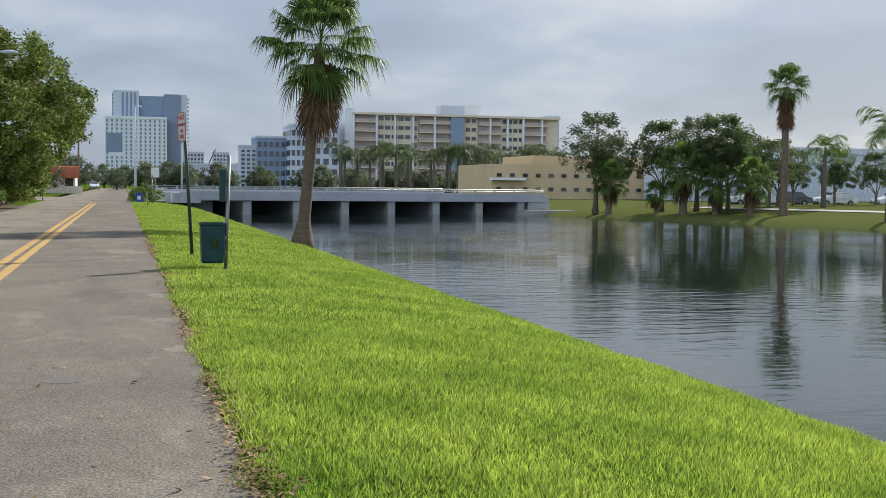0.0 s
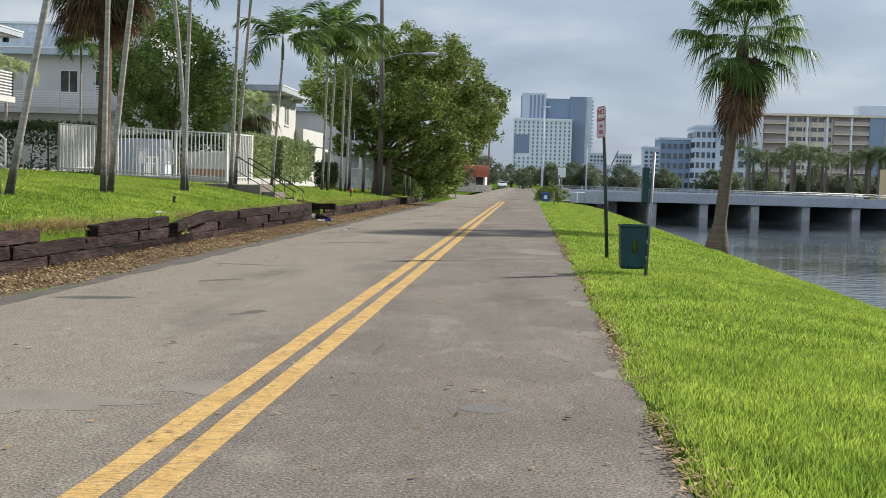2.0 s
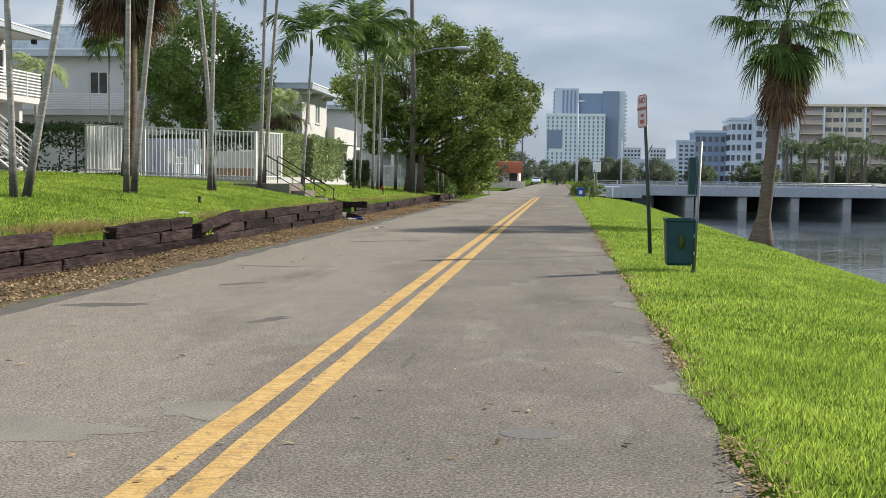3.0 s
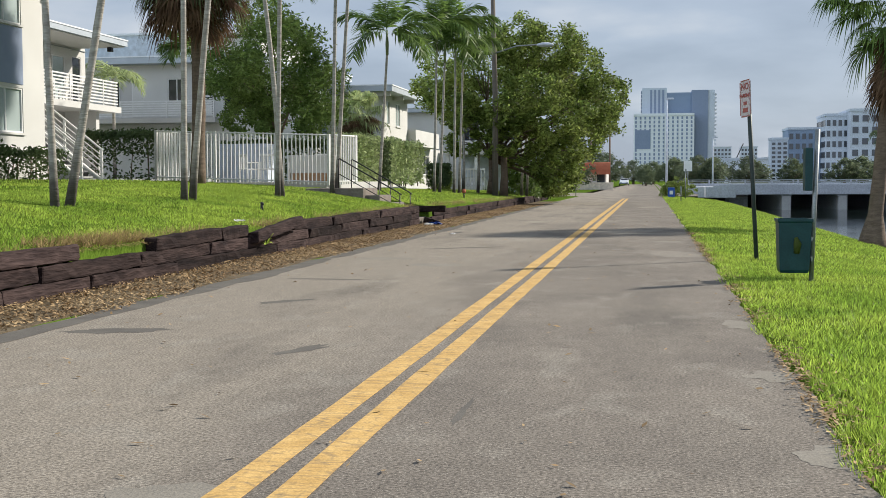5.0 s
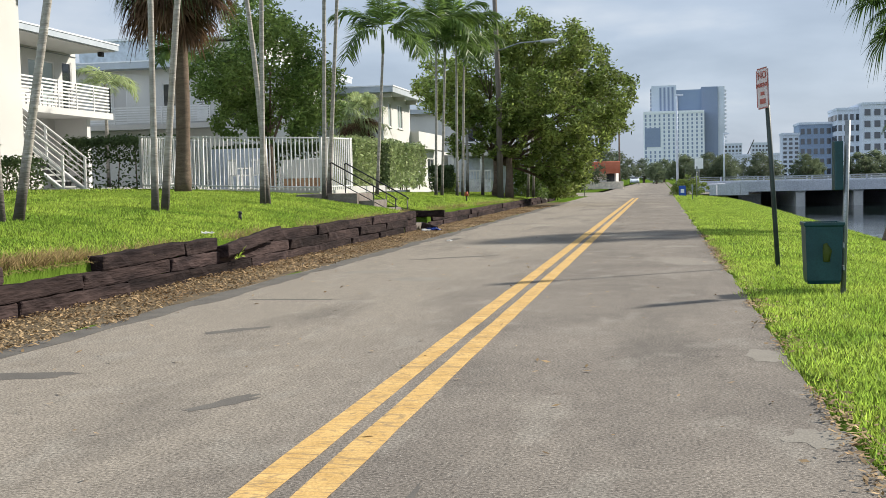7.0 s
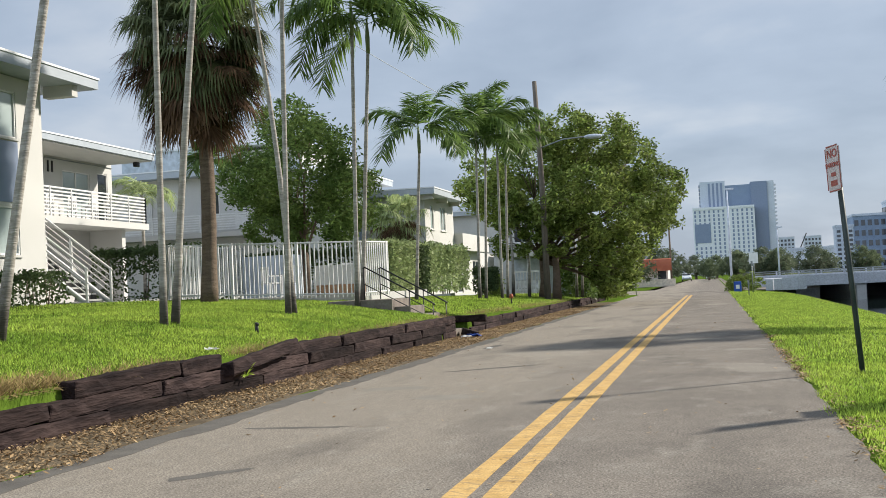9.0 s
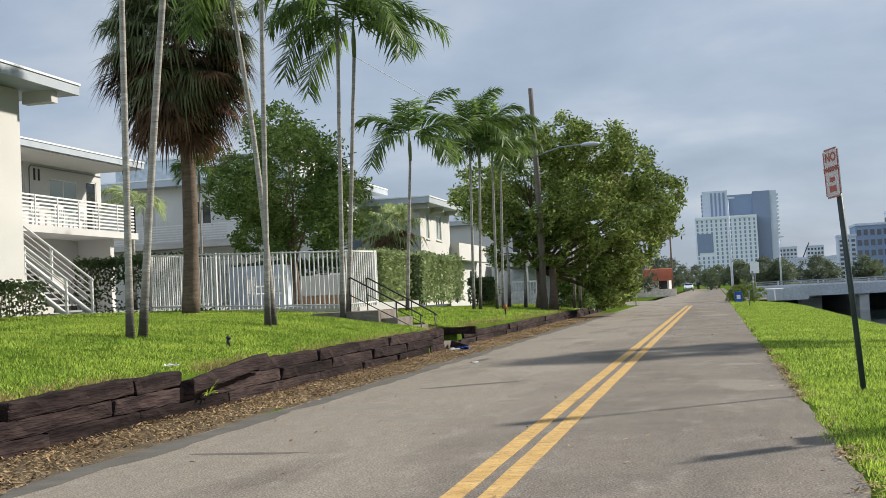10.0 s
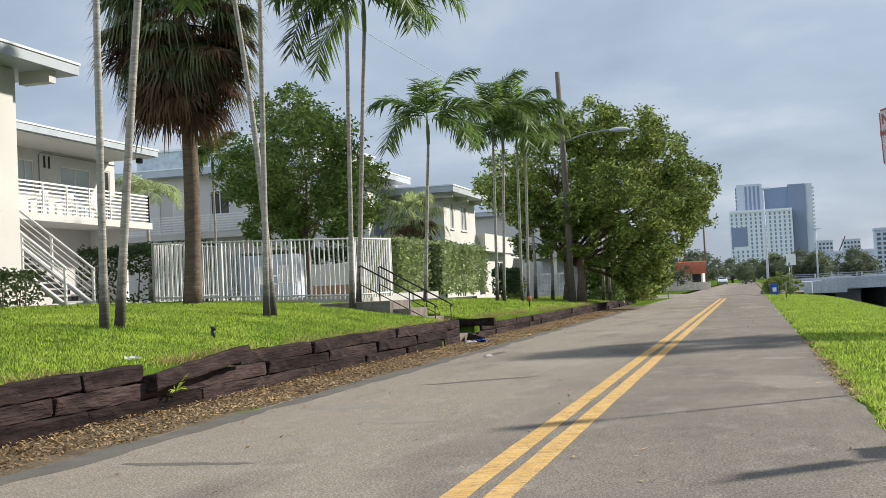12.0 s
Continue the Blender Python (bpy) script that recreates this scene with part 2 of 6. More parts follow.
# greyer and lighter leaf: distance haze mixed into the far trees' green
M_leaf_far = leaf_material("hazed_far_leaf", (0.085, 0.115, 0.065), (0.155, 0.185, 0.105), 0.5)
M_sabal = leaf_material("olive_fan_leaf", (0.080, 0.110, 0.045), (0.195, 0.215, 0.110), 0.45)
M_shaft = surface("green_crownshaft", (0.13, 0.17, 0.07), (0.20, 0.23, 0.11), scale=4, rough=0.5, bump=0.1)
M_leaf_dark = leaf_material("dark_leaf", (0.060, 0.095, 0.040), (0.120, 0.160, 0.065), 0.5)
M_hedge = leaf_material("hedge_leaf", (0.26, 0.33, 0.13), (0.44, 0.50, 0.25))
M_blade = leaf_material("grass_blade", (0.165, 0.280, 0.034), (0.42, 0.52, 0.088), 0.42, 0.5, 0.80)
M_galv = surface("galvanised_steel", (0.20, 0.22, 0.22), (0.30, 0.32, 0.32), scale=6, rough=0.5, bump=0.1, metal=0.7)
M_darkpost = surface("dark_green_post", (0.018, 0.028, 0.026), (0.04, 0.055, 0.05), scale=6, rough=0.5, bump=0.1)
M_bin = surface("dark_teal_plastic", (0.005, 0.032, 0.036), (0.010, 0.052, 0.056), scale=4, rough=0.45, bump=0.05)
M_glass = surface("dark_window_glass", (0.02, 0.025, 0.03), (0.035, 0.04, 0.05), scale=1, rough=0.08, bump=0.0, spec=0.6)
M_tan = surface("tan_render", (0.50, 0.38, 0.22), (0.58, 0.45, 0.28), scale=0.3, rough=0.9, bump=0.1, fine=6)
M_cream = surface("cream_render", (0.62, 0.53, 0.42), (0.72, 0.62, 0.50), scale=0.2, rough=0.9, bump=0.1, fine=4)
# both greys are lightened and blued for distance haze; near parts share the pale one
M_bluegrey = surface("hazed_blue_grey", (0.20, 0.26, 0.36), (0.25, 0.32, 0.42), scale=0.1, rough=0.7, bump=0.0, fine=3)
M_palegrey = surface("pale_grey_render_with_haze", (0.47, 0.52, 0.59), (0.57, 0.61, 0.67), scale=0.1, rough=0.85, bump=0.0, fine=3)

m_water = bpy.data.materials.new("canal_water")
m_water.use_nodes = True
wnode, wlink = m_water.node_tree.nodes, m_water.node_tree.links
wb = wnode["Principled BSDF"]
wb.inputs["Base Color"].default_value = (0.012, 0.020, 0.020, 1)
wb.inputs["Roughness"].default_value, wb.inputs["IOR"].default_value, wb.inputs["Specular IOR Level"].default_value = 0.04, 1.33, 0.5
wgeo, wmap, wbig = wnode.new("ShaderNodeNewGeometry"), wnode.new("ShaderNodeMapping"), wnode.new("ShaderNodeTexNoise")
wmap.inputs["Scale"].default_value = (0.7, 1.9, 1.0)
wbig.inputs["Scale"].default_value, wbig.inputs["Detail"].default_value = 1.4, 4.0
wfar = wnode.new("ShaderNodeTexNoise")
wfar.inputs["Scale"].default_value = 0.05
wcalm = wnode.new("ShaderNodeMapRange")
wcalm.inputs[1].default_value, wcalm.inputs[2].default_value, wcalm.inputs[3].default_value, wcalm.inputs[4].default_value = 0.42, 0.62, 0.25, 1.3
wmul = wnode.new("ShaderNodeMath")
wmul.operation = "MULTIPLY"
wbump = wnode.new("ShaderNodeBump")
wbump.inputs["Strength"].default_value, wbump.inputs["Distance"].default_value = 0.5, 0.045
wlink.new(wgeo.outputs["Position"], wmap.inputs["Vector"])
wlink.new(wmap.outputs[0], wbig.inputs["Vector"])
wlink.new(wgeo.outputs["Position"], wfar.inputs["Vector"])
wlink.new(wbig.outputs["Fac"], wmul.inputs[0])
wlink.new(wfar.outputs["Fac"], wcalm.inputs[0])
wlink.new(wcalm.outputs[0], wmul.inputs[1])
wlink.new(wmul.outputs[0], wbump.inputs["Height"])
wlink.new(wbump.outputs[0], wb.inputs["Normal"])


# ---- mesh helpers ----
def part(name, bm, material, parent=None, label=""):
    me = bpy.data.meshes.new(name)
    bm.to_mesh(me)
    bm.free()
    me.materials.append(material)
    ob = new(name, me)
    if parent is not None:
        ob.parent = parent
    return tagged(ob, label) if label else ob


def quads(name, verts, faces, material, parent=None, label=""):
    me = bpy.data.meshes.new(name)
    me.from_pydata(verts, [], faces)
    me.materials.append(material)
    ob = new(name, me)
    if parent is not None:
        ob.parent = parent
    return tagged(ob, label) if label else ob


def thing(name, at, label, category, group="", kind="", turn=0.0):
    ob = new(name)
    ob.empty_display_size = 0.2
    ob.matrix_world = pose(*at, 0, 0, turn)
    return tagged(ob, label, category, group, kind)


def box(bm, x0, x1, y0, y1, z0, z1, bevel=0.0):
    r = bmesh.ops.create_cube(bm, size=1.0, matrix=Matrix.Translation(((x0 + x1) / 2, (y0 + y1) / 2, (z0 + z1) / 2)) @ Matrix.Diagonal((abs(x1 - x0), abs(y1 - y0), abs(z1 - z0), 1)))
    if bevel:
        es = list({e for v in r["verts"] for e in v.link_edges})
        bmesh.ops.bevel(bm, geom=es, offset=bevel, segments=2, affect="EDGES", profile=0.6)
    return bm


def boxed(*a, bevel=0.0):
    return box(bmesh.new(), *a, bevel=bevel)


def tube(bm, pts, radii, sides=8, cap=True):
    """A round bar through pts."""
    rings = []
    pts = [Vector(p) for p in pts]
    for i, p in enumerate(pts):
        d = (pts[min(i + 1, len(pts) - 1)] - pts[max(i - 1, 0)]).normalized()
        u = d.orthogonal().normalized() if i == 0 else (u - d * u.dot(d)).normalized()
        w = d.cross(u)
        r = radii[i] if hasattr(radii, "__len__") else radii
        rings.append([bm.verts.new(p + r * (math.cos(2 * math.pi * k / sides) * u + math.sin(2 * math.pi * k / sides) * w)) for k in range(sides)])
    for a, b in zip(rings, rings[1:]):
        for k in range(sides):
            f = bm.faces.new((a[k], a[(k + 1) % sides], b[(k + 1) % sides], b[k]))
            f.smooth = True
    if cap:
        bm.faces.new(rings[0][::-1])
        bm.faces.new(rings[-1])
    return bm


def tubed(pts, radii, sides=8):
    return tube(bmesh.new(), pts, radii, sides)


def lerp_table(x, table):
    for (a, va), (b, vb) in zip(table, table[1:]):
        if x <= b:
            f = 0.0 if x <= a else (x - a) / (b - a)
            return va + (vb - va) * f
    return table[-1][1]


# ---- setting: ground, road, water ----
WATER_Z = -1.0
STEP_H = [(-60, 1.0), (38, 1.0), (50, 0.85), (62, 0.7), (76, 0.55), (84, 0.0)]
FAR_BANK = [(-400, 150), (-40, 74), (0, 62), (40, 52), (60, 48), (70, 46.5), (76, 43.5), (83, 38.5), (97, 36.5), (140, 36.5), (600, 36.5)]
LEFT_PROFILE = [(0.0, 0.0), (0.02, 0.50), (0.65, 0.62), (2.3, 0.88), (3.4, 1.03), (8.8, 1.30), (40, 1.35)]
RIGHT_PROFILE = [(2.4, -0.02), (2.6, 0.01), (4.5, -0.10), (6.3, -0.30), (7.6, -0.58), (8.3, -1.05), (9.5, -1.9), (12, -2.6)]
FAR_PROFILE = [(-6, -2.6), (-1, -1.3), (0, -1.0), (2, -0.62), (7, -0.42), (16, 0.0), (60, 0.3)]


def lawn_z(x, y):
    """Height of the raised lawn behind the timber wall."""
    k = lerp_table(y, STEP_H)
    return k * lerp_table(-4.88 - x, LEFT_PROFILE)


def ground_z(x, y):
    if -6.42 < x and 35.18 < y < 36.78 and x < -4.84:
        return 0.0
    if x < -4.87:
        return lawn_z(x, y) - 0.02 if y < 84 else -0.02
    if x < 2.4:
        return -0.05 if x > -3.75 else 0.0
    right = lerp_table(x, RIGHT_PROFILE)
    far = lerp_table(x - lerp_table(y, FAR_BANK), FAR_PROFILE)
    return max(right, far)


def steps(*runs):
    out = []
    for a, b, n in runs:
        out += [a + (b - a) * i / n for i in range(n)]
    return out + [runs[-1][1]]


gx = steps((-2500, -300, 8), (-300, -40, 14), (-40, -14, 13), (-14, -6.45, 15), (-6.45, -6.40, 1), (-6.40, -5.5, 2), (-5.5, -4.90, 2), (-4.90, -4.84, 1), (-4.84, -3.76, 3), (-3.76, -3.74, 1), (-3.74, 2.38, 3), (2.38, 2.42, 1), (2.42, 9, 26), (9, 28, 10), (28, 100, 60), (100, 300, 14), (300, 2500, 8))
gy = steps((-1500, -60, 8), (-60, 0, 24), (0, 35.15, 47), (35.15, 35.2, 1), (35.2, 36.76, 2), (36.76, 36.8, 1), (36.8, 60, 30), (60, 112, 46), (112, 200, 30), (200, 600, 16), (600, 3000, 8))
gv = [(x, y, ground_z(x, y) + (0.03 * noise.noise((x * 0.7, y * 0.7, 0)) if (x < -5.5 or 3 < x < 7) else 0)) for y in gy for x in gx]
nx = len(gx)
gf = [(j * nx + i, j * nx + i + 1, (j + 1) * nx + i + 1, (j + 1) * nx + i) for j in range(len(gy) - 1) for i in range(nx - 1)]
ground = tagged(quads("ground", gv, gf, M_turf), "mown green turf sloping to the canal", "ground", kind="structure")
for p in ground.data.polygons:
    p.use_smooth = True

water = tagged(quads("water", [(6, -300, WATER_Z), (400, -300, WATER_Z), (400, 600, WATER_Z), (6, 600, WATER_Z)], [(0, 1, 2, 3)], m_water), "still grey canal water with light ripples", "canal", kind="structure")


def strip(name, x0, x1, y0, y1, dy, z, material, jitter=0.0, thick=0.05, cells=1):
    """A slab along the road with slightly ragged sides."""
    ys = steps((y0, y1, max(1, int((y1 - y0) / dy))))
    bm = bmesh.new()
    rows = []
    for y in ys:
        a = x0 + jitter * noise.noise((3.1, y * 0.8, 1.0)) + 0.4 * jitter * noise.noise((8.1, y * 4, 1.0))
        b = x1 + jitter * noise.noise((7.7, y * 0.8, 2.0)) + 0.4 * jitter * noise.noise((1.7, y * 4, 2.0))
        rows.append([bm.verts.new((a, y, z - thick))] + [bm.verts.new((a + (b - a) * i / cells, y, z)) for i in range(cells + 1)] + [bm.verts.new((b, y, z - thick))])
    for r, s in zip(rows, rows[1:]):
        for i in range(len(r) - 1):
            bm.faces.new((r[i], r[i + 1], s[i + 1], s[i]))
    return part(name, bm, material)


tagged(strip("road", -3.72, 2.47, -30, 92, 0.25, 0.0, M_asphalt, 0.09, 0.06, 4), "worn grey asphalt road with stains and leaves", "road", kind="structure")
tagged(strip("leaf_litter_strip", -4.9, -3.74, -20, 70, 0.4, 0.012, M_soil, 0.1, 0.06), "strip of soil and dead leaves along the timber wall", "verge", kind="structure")
for x0 in (-0.205, 0.052):
    tagged(strip("yellow_line", x0, x0 + 0.157, -30, 80, 0.35, 0.005, M_yellow, 0.012, 0.004), "worn double yellow centre line paint on asphalt", "road marking", "double centre line", "structure")
bm = boxed(-60, 8.8, 92, 114, -0.05, 0.006)
tagged(part("cross_street", bm, M_asphalt), "pale asphalt cross street leading to the bridge", "road", kind="structure")
tagged(strip("far_road", -4.5, 3.5, 114, 300, 4, 0.0, M_asphalt, 0.05), "asphalt road beyond the crossing", "road", kind="structure")


# ---- timber retaining wall ----
def timber_mesh(length, h, d, seed):
    rnd = random.Random(seed)
    bm = boxed(-d / 2, d / 2, -length / 2, length / 2, -h / 2, h / 2, bevel=0.024)
    bmesh.ops.subdivide_edges(bm, edges=[e for e in bm.edges if abs((e.verts[0].co - e.verts[1].co).y) > length * 0.5], cuts=11)
    for v in bm.verts:
        k = noise.noise_vector((v.co.x * 9, v.co.y * 3.6 + seed, v.co.z * 9))
        v.co.x += 0.022 * k.x + rnd.uniform(-0.006, 0.006)
        v.co.z += 0.016 * k.z + rnd.uniform(-0.006, 0.006)
    me = bpy.data.meshes.new("timber")
    bm.to_mesh(me)
    bm.free()
    me.materials.append(M_timber)
    return me


TIMBERS = {n: timber_mesh(n, 0.18, 0.2, int(n * 10)) for n in (1.2, 1.8, 2.4)}
wall_rng = random.Random(4)


def timber(wall, length, x, y, z, rx=0.0, ry=0.0, rz=0.0):
    ob = new("timber", TIMBERS[length])
    ob.parent = wall
    ob.matrix_world = pose(x, y, z, rx, ry, rz)


wall_a = thing("retaining_wall", (-4.85, 12, 0), "low retaining wall of dark weathered railway timbers, partly collapsed", "retaining wall", kind="structure")
for course in range(2):
    y = -8.0 + 0.7 * course
    while y < 33.6:
        n = wall_rng.choice((1.8, 2.4, 2.4))
        mid = y + n / 2
        z = 0.09 + 0.183 * course
        if y + n < 34.9:
            timber(wall_a, n, -4.83 - 0.02 * course + wall_rng.uniform(-0.02, 0.02), mid, z, wall_rng.uniform(-0.7, 0.7), wall_rng.uniform(-5, 5), wall_rng.uniform(-1.0, 1.0))
        y += n + 0.02
for y, n in ((-2.6, 2.4), (-0.2, 2.4), (2.2, 2.4), (4.6, 2.4), (7.0, 2.4), (9.4, 2.4), (11.8, 1.8), (13.6, 1.8), (17.4, 2.4), (19.85, 1.2), (23.5, 2.4), (25.95, 2.4), (28.4, 1.8), (30.25, 2.4), (32.7, 1.8)):
    timber(wall_a, n, -4.87 + wall_rng.uniform(-0.03, 0.03), y + n / 2, 0.456 + wall_rng.uniform(-0.012, 0.012), wall_rng.uniform(-0.8, 0.8), wall_rng.uniform(-6, 6), wall_rng.uniform(-1.2, 1.2))
timber(wall_a, 2.4, -4.70, 22.2, 0.44, 4.6, -10, -1.5)
for course in range(3):
    timber(wall_a, 1.2, -4.90, 34.45 - 0.05 * course, 0.09 + 0.18 * course, 0.8, 4, -2)
    timber(wall_a, 1.2, -5.42, 35.09, 0.09 + 0.18 * course, 0, 2, 88)
timber(wall_a, 1.2, -4.55, 35.6, 0.08, 2, 14, 24)
wall_b = thing("retaining_wall", (-4.9, 50, 0), "low retaining wall of dark weathered railway timbers", "retaining wall", kind="structure")
for course in range(2):
    y = 36.9 + 0.5 * course
    while y < 76:
        n = wall_rng.choice((1.8, 2.4))
        timber(wall_b, n, -4.88 + wall_rng.uniform(-0.03, 0.03), y + n / 2, 0.09 + 0.183 * course, wall_rng.uniform(-0.6, 0.6), wall_rng.uniform(-4, 4), wall_rng.uniform(-1, 1))
        y += n + 0.02
timber(wall_b, 1.2, -4.95, 36.8, 0.42, 0, 4, 90)


# ---- palms ----
class Soup:
    def __init__(self):
        self.v, self.f = [], []

    def quad(self, a, b, c, d):
        n = len(self.v)
        self.v += [tuple(a), tuple(b), tuple(c), tuple(d)]
        self.f.append((n, n + 1, n + 2, n + 3))

    def blade(self, root, tip, width, side, sag=0.0):
        """A narrow leaf of two quads, bent downwards."""
        root, tip = Vector(root), Vector(tip)
        mid = root.lerp(tip, 0.55) + Vector((0, 0, sag))
        n = len(self.v)
        s = side * width / 2
        self.v += [tuple(p) for p in (root - s * 0.5, root + s * 0.5, mid + s, mid - s, tip)]
        self.f += [(n, n + 1, n + 2, n + 3), (n + 3, n + 2, n + 4)]


def fan_frond(soup, base, heading, rise, petiole, radius, rnd, droop=0.5, segments=42, narrow=1.0):
    """One palmate leaf: a stalk and a fan of split segments with hanging tips."""
    out = Vector((math.cos(heading), math.sin(heading), 0))
    d = (out * math.cos(rise) + Vector((0, 0, math.sin(rise)))).normalized()
    side = d.cross(Vector((0, 0, 1))).normalized()
    up = side.cross(d)
    hub = Vector(base) + d * petiole + Vector((0, 0, -0.10 * petiole * droop))
    soup.blade(base, hub, 0.05, side, 0.02)
    w = 0.024 * radius / 0.9
    for i in range(segments):
        a = radians(-130 + 260 * i / (segments - 1)) * narrow
        r = radius * (0.70 + 0.30 * math.cos(a * 0.7)) * rnd.uniform(0.85, 1.08)
        way = d * math.cos(a) + side * math.sin(a) + up * rnd.uniform(-0.06, 0.10)
        bend = hub + way * r * 0.6
        bend.z -= droop * r * 0.10
        tip = hub + way * r * 0.88
        tip.z -= droop * r * rnd.uniform(0.25, 0.95)
        across = way.cross(up).normalized() * w
        root = hub + way * 0.04
        n = len(soup.v)
        soup.v += [tuple(p) for p in (root - across * 0.5, root + across * 0.5, bend + across, bend - across, tip)]
        soup.f += [(n, n + 1, n + 2, n + 3), (n + 3, n + 2, n + 4)]


def feather_frond(soup, base, heading, rise, length, rnd, droop=1.0, leaflets=60, leaf=0.58, plume=0.25):
    """One pinnate leaf: an arched rib with leaflets on both sides."""
    out = Vector((math.cos(heading), math.sin(heading), 0))
    side = Vector((-math.sin(heading), math.cos(heading), 0))
    pts, p, a = [Vector(base)], Vector(base), rise
    n = 12
    for i in range(n):
        p = p + (out * math.cos(a) + Vector((0, 0, math.sin(a)))) * (length / n)
        pts.append(p.copy())
        a -= droop * 2.1 / n * (0.4 + 1.2 * i / n)
    for q, r in zip(pts, pts[1:]):
        soup.blade(q, r + (r - q) * 0.1, 0.035, side)
    for i in range(leaflets):
        u = 0.12 + 0.88 * i / leaflets
        k = min(int(u * n), n - 1)
        q = pts[k].lerp(pts[k + 1], u * n - k)
        d = (pts[k + 1] - pts[k]).normalized()
        up = side.cross(d)
        ll = leaf * (0.45 + 0.75 * math.sin(math.pi * (0.15 + 0.8 * u))) * rnd.uniform(0.85, 1.1)
        for s in (-1, 1):
            way = (side * s * 0.75 + d * 0.70 + up * rnd.uniform(-plume, plume * 1.6)).normalized()
            tip = q + way * ll
            tip.z -= ll * 0.34 * rnd.uniform(0.3, 1.5)
            soup.blade(q, tip, 0.066, d, 0.07 * ll)


def slender_palm(at, height, lean, label, seed, radius=0.085, fronds=11, length=1.9, bend=0.0):
    """A tall thin palm with a ringed pale trunk and a crown of feather leaves."""
    rnd = random.Random(seed)
    palm = thing("palm_tree", at, label, "palm tree", "slender palms on the lawn")
    pts = []
    for i in range(15):
        u = i / 14
        pts.append((lean[0] * u + bend * math.sin(math.pi * u), lean[1] * u, -0.08 + (height + 0.08) * u))
    radii = [radius * (1.4 if i == 0 else 1.2 if i == 1 else 1.12 - 0.35 * i / 14) * rnd.uniform(0.97, 1.03) for i in range(15)]
    part("trunk", tubed(pts, radii, 10), M_palmbark, palm)
    top = Vector(pts[-1])
    part("crownshaft", tubed([top - Vector((0, 0, 0.1)), top + Vector((0, 0, 0.3)), top + Vector((0, 0, 0.75))], [radius * 0.95, radius * 1.15, radius * 0.5], 8), M_shaft, palm, "smooth green crownshaft")
    soup = Soup()
    for i in range(fronds):
        feather_frond(soup, top + Vector((0, 0, 0.65)), i * 2.39996 + rnd.uniform(-0.2, 0.2), radians((74, 38, 58, 20, 46, 5, 66, 12, 30, -8)[i % 10] + rnd.uniform(-6, 6)), length * rnd.uniform(0.85, 1.1), rnd, droop=rnd.uniform(0.65, 1.0), leaflets=46, leaf=0.66, plume=0.3)
    quads("crown", soup.v, soup.f, M_frond, palm, "arching green feather leaves")
    return palm


def fan_palm(at, height, lean, label, seed, radius, green, dry, blade=0.95, stalk=1.1, flare=1.6, bow=0.0, skirt=1.6, group="", spread=1.0, leafmat=None):
    """A fan palm with a rough trunk, green fan leaves and a skirt of dead ones."""
    rnd = random.Random(seed)
    palm = thing("palm_tree", at, label, "palm tree", group)
    pts, radii = [], []
    for i in range(21):
        u = i / 20
        pts.append((lean[0] * u + bow * math.sin(math.pi * u), lean[1] * u, -0.1 + (height + 0.1) * u))
        radii.append(radius * ((flare - (flare - 1.05) * u / 0.15) if u < 0.15 else 1.05 - 0.15 * u) * rnd.uniform(0.97, 1.03))
    part("trunk", tubed(pts, radii, 14), M_bark, palm)
    top = Vector(pts[-1])
    soup = Soup()
    for i in range(green):
        rise = radians(-58 + 138 * (i / green) ** 0.8 + rnd.uniform(-10, 10))
        fan_frond(soup, top + Vector((0, 0, rnd.uniform(0.0, 0.5))), i * 2.39996, rise, stalk * rnd.uniform(0.8, 1.15), blade * rnd.uniform(0.85, 1.1), rnd, droop=0.9)
    quads("crown", soup.v, soup.f, leafmat or M_frond, palm, "green fan leaves with drooping tips")
    dead = Soup()
    for i in range(dry):
        z = -skirt * (i / dry) ** 1.1
        fan_frond(dead, top + Vector((0, 0, z + 0.2)), i * 2.39996 + rnd.uniform(-0.3, 0.3), radians(rnd.uniform(-78, -48) + 52 * (1 - i / dry) if spread > 1 else rnd.uniform(-86, -62)), stalk * spread * rnd.uniform(0.45, 0.8), blade * rnd.uniform(0.8, 1.05), rnd, droop=0.6, segments=30, narrow=0.65)
    if dry:
        quads("dead_fronds", dead.v, dead.f, M_frond_dry, palm, "hanging skirt of dry brown fronds")
    return palm


